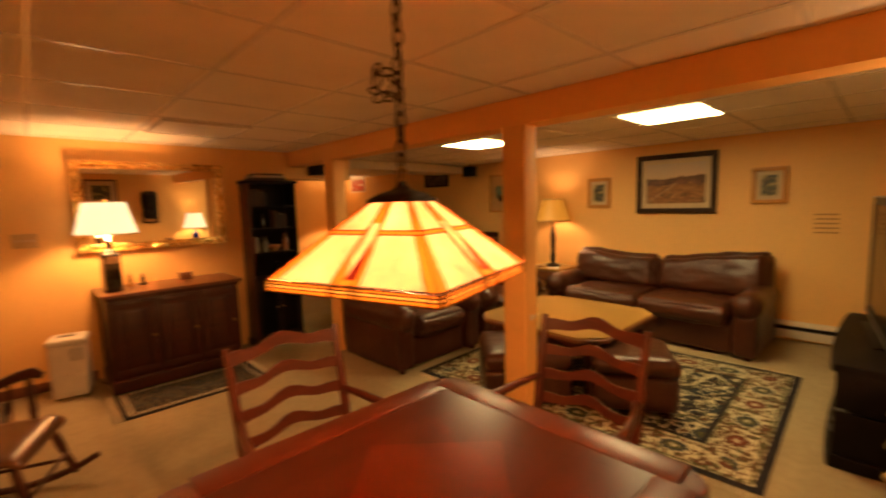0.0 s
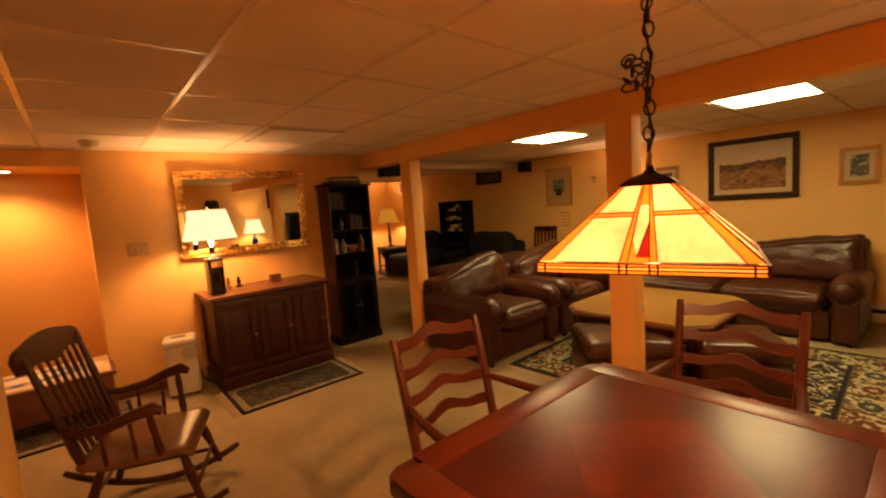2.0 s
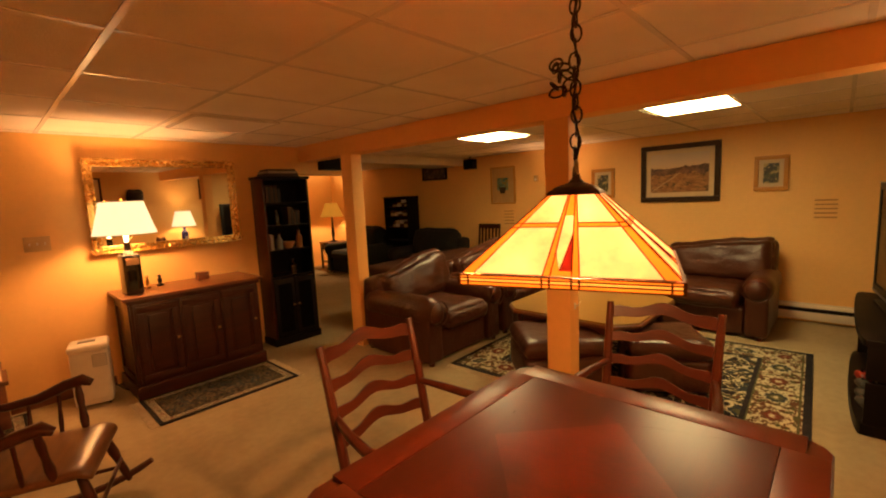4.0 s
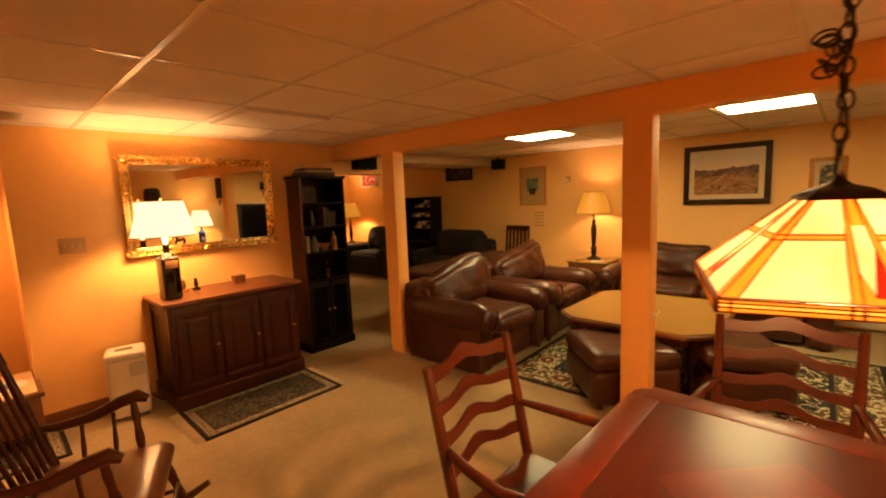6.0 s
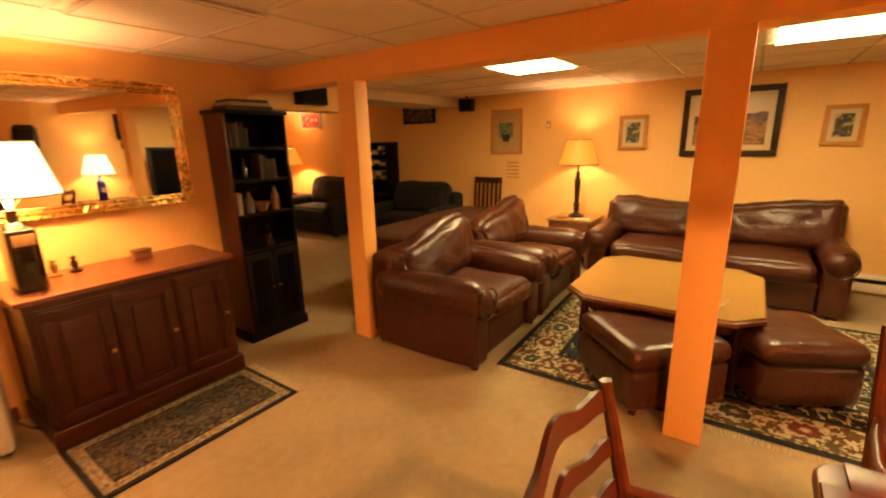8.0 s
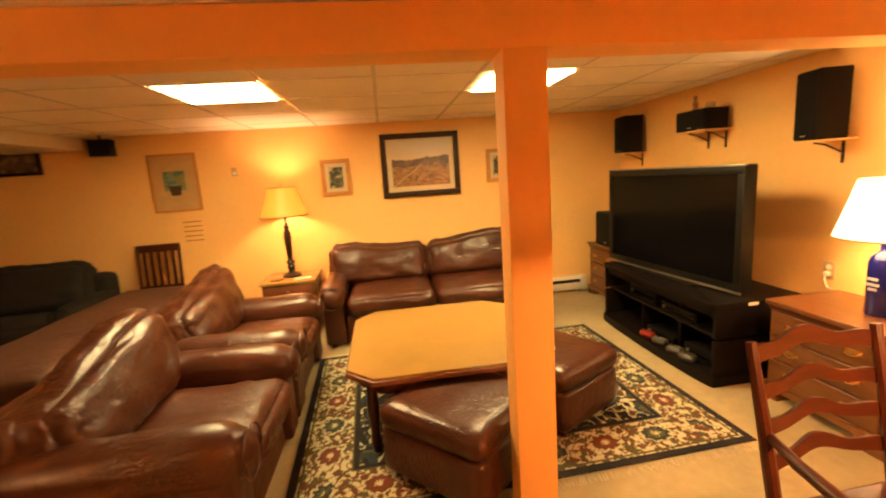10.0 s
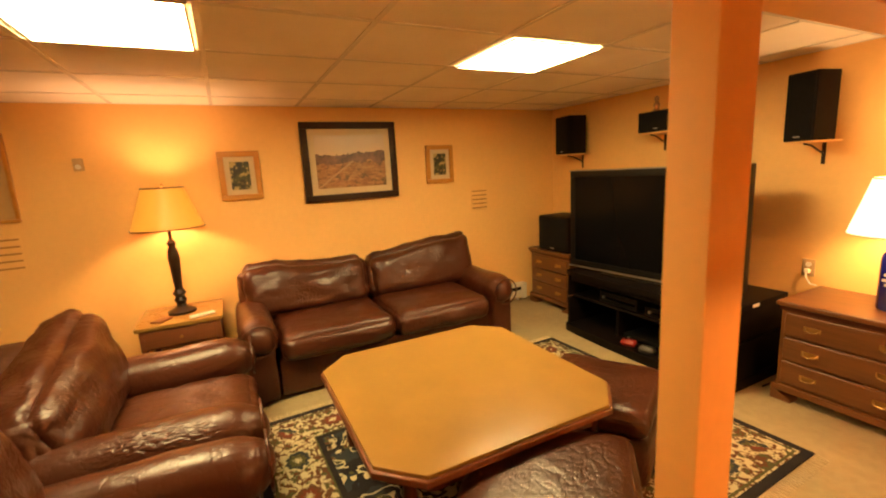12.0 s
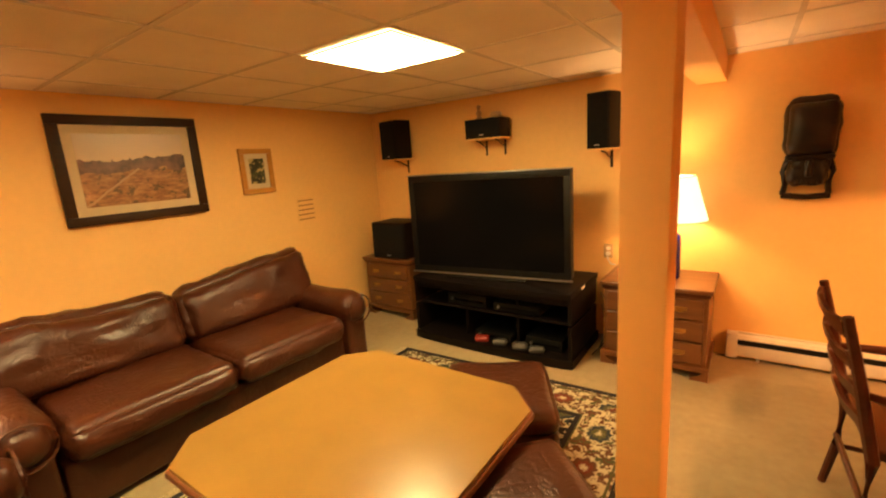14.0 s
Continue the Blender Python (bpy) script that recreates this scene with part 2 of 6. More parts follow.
BRONZE = plain("dark_bronze", (0.05, 0.03, 0.02), 0.45, 0.8, 0.25)
BRASS = plain("aged_brass", (0.45, 0.28, 0.10), 0.35, 1.0, 0.2)
GILT = plain("gilded_frame", (0.88, 0.57, 0.19), 0.27, 1.0, 0.16, 30, 0.12, 60)
CHERRY = timber("cherry_wood", (0.044, 0.0085, 0.0036), (0.092, 0.0190, 0.0072), 0.32, coat=0.1, bump=0.03, spec=0.35)
CHERRY_INLAY = timber("cherry_veneer", (0.050, 0.0086, 0.0034), (0.078, 0.0136, 0.0052), 0.30, (9, 1.5, 9), coat=0.0, bump=0.0, spec=0.27)
CHERRY_DARK = timber("dark_cherry_veneer", (0.029, 0.0053, 0.0023), (0.048, 0.0088, 0.0034), 0.29, (1.5, 9, 9), coat=0.0, bump=0.0, spec=0.27)
WALNUT = timber("walnut_wood", (0.028, 0.0055, 0.0022), (0.072, 0.0150, 0.0052), 0.36, coat=0.06, spec=0.35)
REDBROWN = timber("red_brown_wood", (0.11, 0.035, 0.014), (0.22, 0.075, 0.03), 0.38)
OAK = timber("honey_oak", (0.285, 0.160, 0.038), (0.303, 0.172, 0.042), 0.28, (2, 6, 6))
PINE = timber("brown_oak", (0.075, 0.026, 0.008), (0.18, 0.068, 0.021), 0.36)
VENEER = plain("honey_oak_veneer", (0.285, 0.158, 0.037), 0.3, 0.0, 0.16, 4.0, 0.02, 120.0, 0.1)
GOLDWOOD = timber("golden_brown_frame_wood", (0.42, 0.18, 0.032), (0.56, 0.26, 0.052), 0.35, coat=0.0, spec=0.3)
FRAMEWOOD = timber("dark_brown_frame_wood", (0.018, 0.008, 0.004), (0.045, 0.018, 0.007), 0.45, coat=0.0, spec=0.2)
LEATHER = leather("brown_leather", (0.041, 0.0104, 0.0046), (0.071, 0.0200, 0.0090), 0.31)
BLACKCLOTH = plain("black_upholstery", (0.008, 0.007, 0.006), 0.9, 0, 0.3, 30, 0.4, 400)
GREENCLOTH = plain("dark_green_upholstery", (0.009, 0.011, 0.006), 0.9, 0, 0.3, 30, 0.4, 400)
COBALT = plain("cobalt_glass", (0.008, 0.010, 0.16), 0.08, 0, 0.1, 8, 0, 100, 0.6)
DARKGLASS = plain("dark_bottle_glass", (0.014, 0.010, 0.006), 0.08, 0, 0.1, 8, 0, 100, 0.5)
MAT_BOARD = plain("cream_mat_board", (0.58, 0.46, 0.28), 0.8, 0, 0.05)
MASK = timber("carved_dark_wood", (0.006, 0.0035, 0.0025), (0.026, 0.012, 0.006), 0.36, (8, 8, 8), 0.1, 0.4, 0.3)
MIRROR = Nodes("mirror_glass").set(Base_Color=(0.86, 0.86, 0.84), Metallic=1.0, Roughness=0.015)
PANEL = glow("lit_diffuser", PANEL_COLOUR, PANEL_POWER, (0.8, 0.8, 0.8))
SHADE_WHITE = glow("lit_white_shade", (1.0, 0.74, 0.40), 0.9, (0.7, 0.6, 0.42), 0.06)
SHADE_AMBER = glow("lit_amber_shade", (1.0, 0.36, 0.03), 0.30, (0.35, 0.17, 0.03), 0.12)
GLASS_CREAM = glow("lit_cream_art_glass", (1.0, 0.56, 0.18), 0.55, (0.4, 0.24, 0.08), 0.6, (0.74, 0.51, 0.37))
GLASS_AMBER = glow("lit_amber_art_glass", (1.0, 0.27, 0.013), 0.80, (0.3, 0.10, 0.012), 0.35, (0.46, 0.13, 0.03))
GLASS_APRON = glow("lit_gold_art_glass", (1.0, 0.38, 0.045), 0.90, (0.35, 0.18, 0.03), 0.3, (0.44, 0.20, 0.06))
GLASS_RED = glow("lit_red_art_glass", (0.75, 0.03, 0.01), 0.32, (0.4, 0.03, 0.02), 0.2, (0.10, 0.02, 0.012))
LEAD = plain("lead_came", (0.16, 0.045, 0.012), 0.5, 0.5, 0.2)


# ---------------------------------------------------------------- mesh helpers
def box(bm, x0, x1, y0, y1, z0, z1, bevel=0.0, seg=2, m=None):
    made = bmesh.ops.create_cube(bm, size=1)["verts"]
    for v in made:
        v.co = Vector(((x0 + x1) / 2 + v.co.x * (x1 - x0), (y0 + y1) / 2 + v.co.y * (y1 - y0), (z0 + z1) / 2 + v.co.z * (z1 - z0)))
        if m:
            v.co = m @ v.co
    if bevel:
        edges = list({e for v in made for e in v.link_edges})
        bmesh.ops.bevel(bm, geom=edges, offset=bevel, segments=seg, affect="EDGES", profile=0.6)
    return bm


def cyl(bm, p0, p1, r0, r1=None, n=14):
    p0, p1 = Vector(p0), Vector(p1)
    d = p1 - p0
    m = Matrix.Translation((p0 + p1) / 2) @ d.to_track_quat("Z", "Y").to_matrix().to_4x4()
    bmesh.ops.create_cone(bm, cap_ends=True, segments=n, radius1=r0, radius2=r0 if r1 is None else r1, depth=d.length, matrix=m)
    return bm


def lathe(bm, profile, centre=(0, 0, 0), n=24, m=None, caps=True):
    rings = []
    for r, z in profile:
        ring = []
        for i in range(n):
            a = 2 * math.pi * i / n
            p = Vector((centre[0] + r * math.cos(a), centre[1] + r * math.sin(a), centre[2] + z))
            ring.append(bm.verts.new(m @ p if m else p))
        rings.append(ring)
    for a, b in zip(rings, rings[1:]):
        for i in range(n):
            bm.faces.new((a[i], a[(i + 1) % n], b[(i + 1) % n], b[i]))
    if caps:
        bm.faces.new(rings[0][::-1])
        bm.faces.new(rings[-1])
    return bm


def turned(bm, p0, p1, radii, n=12):
    """A turned spindle from p0 to p1 with radii at even steps."""
    p0, p1 = Vector(p0), Vector(p1)
    d = p1 - p0
    m = Matrix.Translation(p0) @ d.to_track_quat("Z", "Y").to_matrix().to_4x4()
    return lathe(bm, [(r, d.length * i / (len(radii) - 1)) for i, r in enumerate(radii)], n=n, m=m)


def tube(bm, pts, r, n=8, close=False):
    pts = [Vector(p) for p in pts]
    rings = []
    for i, p in enumerate(pts):
        if close:
            d = pts[(i + 1) % len(pts)] - pts[i - 1]
        else:
            d = pts[min(i + 1, len(pts) - 1)] - pts[max(i - 1, 0)]
        q = d.normalized().to_track_quat("Z", "Y")
        k = r[i] if isinstance(r, (list, tuple)) else r
        rings.append([bm.verts.new(p + q @ Vector((k * math.cos(2 * math.pi * j / n), k * math.sin(2 * math.pi * j / n), 0))) for j in range(n)])
    pairs = list(zip(rings, rings[1:])) + ([(rings[-1], rings[0])] if close else [])
    for a, b in pairs:
        for i in range(n):
            bm.faces.new((a[i], a[(i + 1) % n], b[(i + 1) % n], b[i]))
    if not close:
        bm.faces.new(rings[0][::-1])
        bm.faces.new(rings[-1])
    return bm


def prism(bm, outline, z0, z1, m=None, bevel=0.0):
    """An outline in x and y, raised from z0 to z1."""
    lo = [bm.verts.new((x, y, z0)) for x, y in outline]
    hi = [bm.verts.new((x, y, z1)) for x, y in outline]
    n = len(outline)
    made = [bm.faces.new(lo[::-1]), bm.faces.new(hi)]
    made += [bm.faces.new((lo[i], lo[(i + 1) % n], hi[(i + 1) % n], hi[i])) for i in range(n)]
    if bevel:
        bmesh.ops.bevel(bm, geom=list(made[1].edges), offset=bevel, segments=3, affect="EDGES", profile=0.6)
    if m:
        for v in lo + hi:
            if v.is_valid:
                v.co = m @ v.co
    return bm


def soft(bm, x0, x1, y0, y1, z0, z1, r=0.08, cuts=9, puff=(0, 0, 0), wrinkle=0.0, seed=0.0, m=None, fold=3.0):
    """A padded block: rounded edges, bulging sides and wrinkles."""
    target, bm = bm, bmesh.new()
    made = bmesh.ops.create_cube(bm, size=2)["verts"]
    edges = list({e for v in made for e in v.link_edges})
    bmesh.ops.subdivide_edges(bm, edges=edges, cuts=cuts, use_grid_fill=True)
    verts = list(bm.verts)
    c = Vector(((x0 + x1) / 2, (y0 + y1) / 2, (z0 + z1) / 2))
    h = Vector(((x1 - x0) / 2, (y1 - y0) / 2, (z1 - z0) / 2))
    r = min(r, h.x * 0.98, h.y * 0.98, h.z * 0.98)
    for v in verts:
        u = v.co.copy()
        # denser near the edges
        p = Vector([math.sin(u[i] * math.pi / 2) * h[i] for i in range(3)])
        inner = Vector([max(-h[i] + r, min(h[i] - r, p[i])) for i in range(3)])
        d = p - inner
        if d.length > 1e-6:
            p = inner + d.normalized() * r
            nrm = d.normalized()
        else:
            nrm = Vector((0, 0, 1))
        for i in range(3):
            j, k = (i + 1) % 3, (i + 2) % 3
            p[i] += puff[i] * u[i] * max(0, 1 - u[j] ** 2) * max(0, 1 - u[k] ** 2) if abs(u[i]) > 0.6 else 0
        if wrinkle:
            q = (p + c) * fold + Vector((seed, seed * 1.7, seed * 0.3))
            p += nrm * wrinkle * (noise.noise(q) + 0.6 * noise.noise(q * 2.3 + Vector((0, 0, seed))) - 0.8 * abs(noise.noise(q * 1.4)))
            if cuts > 14:
                t = Vector(((p.x + c.x) * 13, (p.y + c.y) * 5, (p.z + c.z) * 9 + seed)) + 2.0 * noise.noise_vector(q * 0.8)
                p -= nrm * 0.010 * max(0.0, 1 - 4.5 * abs(noise.noise(t)))
        v.co = (m @ (p + c)) if m else p + c
    me = bpy.data.meshes.new("soft")
    bm.to_mesh(me)
    bm.free()
    target.from_mesh(me)
    bpy.data.meshes.remove(me)
    return target


def wavy(bm, width, low, high, thick, m, arch=0.05, steps=16, hump=0.02):
    """A ladder-back slat with a waved outline, raised from x and z into thickness."""
    top, bot = [], []
    for i in range(steps + 1):
        u = -1 + 2 * i / steps
        crown = arch * (1 - u * u)
        wave = hump * math.cos(u * math.pi * 2)
        top.append((u * width / 2, high + crown + wave))
        bot.append((u * width / 2, low + crown + wave * 0.6))
    outline = bot + top[::-1]
    bow = lambda x: 0.03 * (1 - (2 * x / width) ** 2)
    lo = [bm.verts.new(m @ Vector((x, -thick / 2 + bow(x), z))) for x, z in outline]
    hi = [bm.verts.new(m @ Vector((x, thick / 2 + bow(x), z))) for x, z in outline]
    n, k = len(outline), steps + 1
    for i in range(steps):
        for s, flip in ((lo, False), (hi, True)):
            quad = (s[i], s[i + 1], s[n - 2 - i], s[n - 1 - i])
            bm.faces.new(quad[::-1] if flip else quad)
    for i in range(n):
        bm.faces.new((lo[i], hi[i], hi[(i + 1) % n], lo[(i + 1) % n]))
    return bm


def mesh_from(name, bm, material, angle=40):
    bmesh.ops.recalc_face_normals(bm, faces=bm.faces)
    for f in bm.faces:
        f.smooth = True
    me = bpy.data.meshes.new(name)
    bm.to_mesh(me)
    bm.free()
    me.set_sharp_from_angle(angle=radians(angle))
    for k in material if isinstance(material, (list, tuple)) else (material,):
        me.materials.append(k)
    return me


def part(name, bm, material, parent=None, label=""):
    ob = new(name, mesh_from(name, bm, material))
    ob.parent = parent
    return tagged(ob, label)


def thing(name, label, category, m=None, group=""):
    ob = new(name)
    ob.empty_display_size = 0.1
    ob.matrix_world = m or Matrix()
    ob.matrix_basis = m or Matrix()
    return tagged(ob, label, category, group)


def structure(name, bm, material, label="", category="wall"):
    return tagged(part(name, bm, material), label, category, kind="structure")


B = bmesh.new

# ---------------------------------------------------------------- structure
H = 2.13
PAINTED = "orange painted basement wall"
for wall_name, dims in (
    ("wall_east", (5.91, 6.05, -0.49, 9.74, 0, 2.3)),
    ("wall_south", (-0.51, 5.91, -0.49, -0.35, 0, 2.3)),
    ("wall_west", (-0.51, -0.37, -0.35, 3.10, 0, 2.3)),
    ("wall_recess_south", (-2.1, -0.51, 2.96, 3.10, 0, 2.3)),
    ("wall_recess_west", (-2.24, -2.1, 2.96, 5.94, 0, 2.3)),
    ("wall_alcove_back", (-2.1, 0.17, 5.80, 5.94, 0, 2.3)),
    ("wall_alcove_side", (0.03, 0.17, 5.46, 5.80, 0, 2.3)),
    ("wall_north", (0.03, 2.45, 5.14, 5.46, 0, 2.3)),
    ("wall_far_room_west", (2.31, 2.45, 5.46, 9.60, 0, 2.3)),
    ("wall_far_room_north", (2.31, 5.91, 9.60, 9.74, 0, 2.3)),
):
    structure(wall_name, box(B(), *dims), ORANGE, PAINTED)
structure("header_doorway", box(B(), 2.45, 3.43, 5.14, 5.40, 1.83, 2.13, 0.004), ORANGE, "orange lintel above the doorway", "lintel")
structure("header_alcove", box(B(), -2.1, 0.03, 5.16, 5.80, 2.0, 2.13), ORANGE, "lowered soffit over the alcove", "soffit")
structure("header_far_room", box(B(), 3.43, 5.91, 5.42, 6.1, 2.01, 2.13, 0.004), CREAM, "pale boxed-in soffit under the ceiling", "soffit")
structure("floor", box(B(), -2.24, 6.05, -0.49, 9.74, -0.1, 0), CARPET, "beige cut-pile carpet, lightly trodden", "floor")

# dropped ceiling: tiles with T-bars between, one mesh
bm = B()
box(bm, -2.24, 6.05, -0.49, 9.74, H + 0.004, H + 0.12)
tile_faces = len(bm.faces)
west_x = [0.42 + 0.62 * i for i in range(-4, 4)]
west_y = [1.79 + 0.645 * i for i in range(-3, 6)]
east_x = [3.71 + 0.605 * i for i in range(-1, 4)]
east_y = [1.175 + 0.645 * i for i in range(-2, 13)]
for gx in west_x:
    box(bm, gx - 0.012, gx + 0.012, -0.35, 5.118 if gx > 0.03 else 5.16, H - 0.0005, H + 0.005)
for gy in west_y:
    box(bm, -2.1 if gy > 3.1 else -0.37, 2.60, gy - 0.012, gy + 0.012, H + 0.0002, H + 0.005)
for gx in east_x:
    box(bm, gx - 0.012, gx + 0.012, -0.35, 9.6, H - 0.0005, H + 0.005)
for gy in east_y:
    box(bm, 2.78, 5.91, gy - 0.012, gy + 0.012, H + 0.0002, H + 0.005)
# wall angle
box(bm, 5.888, 5.91, -0.35, 9.6, H - 0.0005, H + 0.005)
box(bm, 2.78, 5.888, -0.35, -0.328, H - 0.0005, H + 0.005)
box(bm, -0.37, 2.6, -0.35, -0.328, H - 0.0005, H + 0.005)
box(bm, 0.03, 2.6, 5.118, 5.14, H - 0.0005, H + 0.005)
bm.faces.ensure_lookup_table()
for f in bm.faces[tile_faces:]:
    f.material_index = 1
structure("ceiling", bm, [TILE, TBAR], "white acoustic tile ceiling in a metal grid", "ceiling")

beam = structure("beam", box(B(), 2.60, 2.78, -0.35, 5.14, 1.965, H + 0.002, 0.004), BEAM, "deep orange boxed-in ceiling beam", "beam")
for y0 in (1.83, 4.13):
    post = structure("post", box(B(), 2.60, 2.73, y0, y0 + 0.17, 0, 1.966, 0.004), BEAM, "orange painted support post under the beam", "post")

structure("baseboard", box(B(), 0.035, 0.70, 5.124, 5.1385, 0, 0.085, 0.003), REDBROWN, "reddish-brown wooden baseboard along the wall", "baseboard")


def baseboard_heater(name, x0, x1, y, face, m):
    """Low hot-water heater along a wall; local x runs along it and local y points into the room."""
    ob = thing(name, "long cream enamelled baseboard heater along the wall", "heater", m)
    length = x1 - x0
    part("back_panel", box(B(), 0, length, 0, 0.012, 0.02, 0.20), CREAM, ob)
    bm = B()
    prism(bm, [(0.012, 0.185), (0.05, 0.185), (0.068, 0.165), (0.068, 0.160), (0.045, 0.178), (0.012, 0.178)], 0, length, Matrix(((0, 0, 1, 0), (1, 0, 0, 0), (0, 1, 0, 0), (0, 0, 0, 1))))
    part("top_hood", bm, CREAM, ob)
    part("front_panel", box(B(), 0.0, length, 0.058, 0.066, 0.035, 0.118, 0.003), CREAM, ob)
    # heating tube as a black block, raised to paint the shade under the hood
    part("fin_tube_shade", box(B(), 0.02, length - 0.02, 0.014, 0.052, 0.06, 0.165), BLACK, ob, "finned heating tube as a black block, also the painted shade of the slot")
    for k, e in (("end_cap", 0), ("end_cap", length - 0.06)):
        part(k, box(B(), e - 0.004, e + 0.064, 0.002, 0.072, 0.015, 0.198, 0.006), CREAM, ob)
    for i in range(int(length / 0.8) + 1):
        part("bracket", box(B(), 0.1 + 0.8 * i, 0.12 + 0.8 * i, 0.012, 0.05, 0.0, 0.07), CREAM, ob)
    return ob


baseboard_heater("baseboard_heater", 0.0, 2.7, 0, 0, pose(-0.2, -0.35, 0))
baseboard_heater("baseboard_heater", 0.0, 4.6, 0, 0, pose(5.91, 0.12, 0, 0, 0, 90))


# ---------------------------------------------------------------- lights and ceiling fixtures
def ceiling_panel(x0, y0):
    ob = thing("ceiling_light", "square white fluorescent panel glowing in the tile ceiling", "ceiling light", pose(x0, y0, H - 0.004), "ceiling light panels")
    part("diffuser", box(B(), 0.012, 0.588, 0.012, 0.573, -0.001, 0.002), PANEL, ob, "bright white diffuser")
    bm = B()
    for a in ((0, 0.6, 0, 0.012), (0, 0.6, 0.573, 0.585), (0, 0.012, 0.012, 0.573), (0.588, 0.6, 0.012, 0.573)):
        box(bm, *a, -0.004, 0.003)
    part("frame", bm, TBAR, ob)
    return ob


ceiling_panel(3.705, 3.135)
ceiling_panel(3.725, 1.178)

DULL_LENS = Nodes("unlit_prismatic_lens")
_v = DULL_LENS.coords()
DULL_LENS.set(Base_Color=DULL_LENS.mix(DULL_LENS.noise(_v, 3, 2.0), (0.90, 0.85, 0.75), (0.94, 0.90, 0.82)), Roughness=0.35, Specular_IOR_Level=0.5)
DULL_LENS.bump(DULL_LENS.voronoi(_v, 70), 0.25, 0.002)
ob = thing("ceiling_panel", "square pale unlit light panel set in the tile ceiling grid", "ceiling panel", pose(1.09, 3.745, H - 0.004))
part("lens", box(B(), 0.018, 0.592, 0.018, 0.597, -0.007, 0.0), DULL_LENS.mat, ob, "smooth pale plastic lens")
bm = B()
for a in ((0, 0.61, 0, 0.018), (0, 0.61, 0.597, 0.615), (0, 0.018, 0.018, 0.597), (0.592, 0.61, 0.018, 0.597)):
    box(bm, *a, -0.012, 0.001, 0.002)
part("frame", bm, TBAR, ob)

ob = thing("smoke_detector", "small round beige smoke detector on the ceiling", "detector", pose(0.09, 4.7, H - 0.045))
part("base", lathe(B(), [(0.065, 0.03), (0.068, 0.045)]), WHITE, ob)
part("cover", lathe(B(), [(0.03, 0.0), (0.05, 0.004), (0.06, 0.03)]), CREAM, ob)

ob = thing("recessed_downlight", "recessed round downlight glowing in the soffit", "downlight", pose(-0.48, 5.48, 1.99))
part("lens", lathe(B(), [(0.001, 0.0), (0.075, 0.0), (0.075, 0.006)]), glow("lit_downlight", (1.0, 0.7, 0.35), 6.0), ob)
part("trim_ring", tube(B(), [(0.085 * math.cos(a * 0.35), 0.085 * math.sin(a * 0.35), 0.006) for a in range(18)], 0.008, 6, True), WHITE, ob)


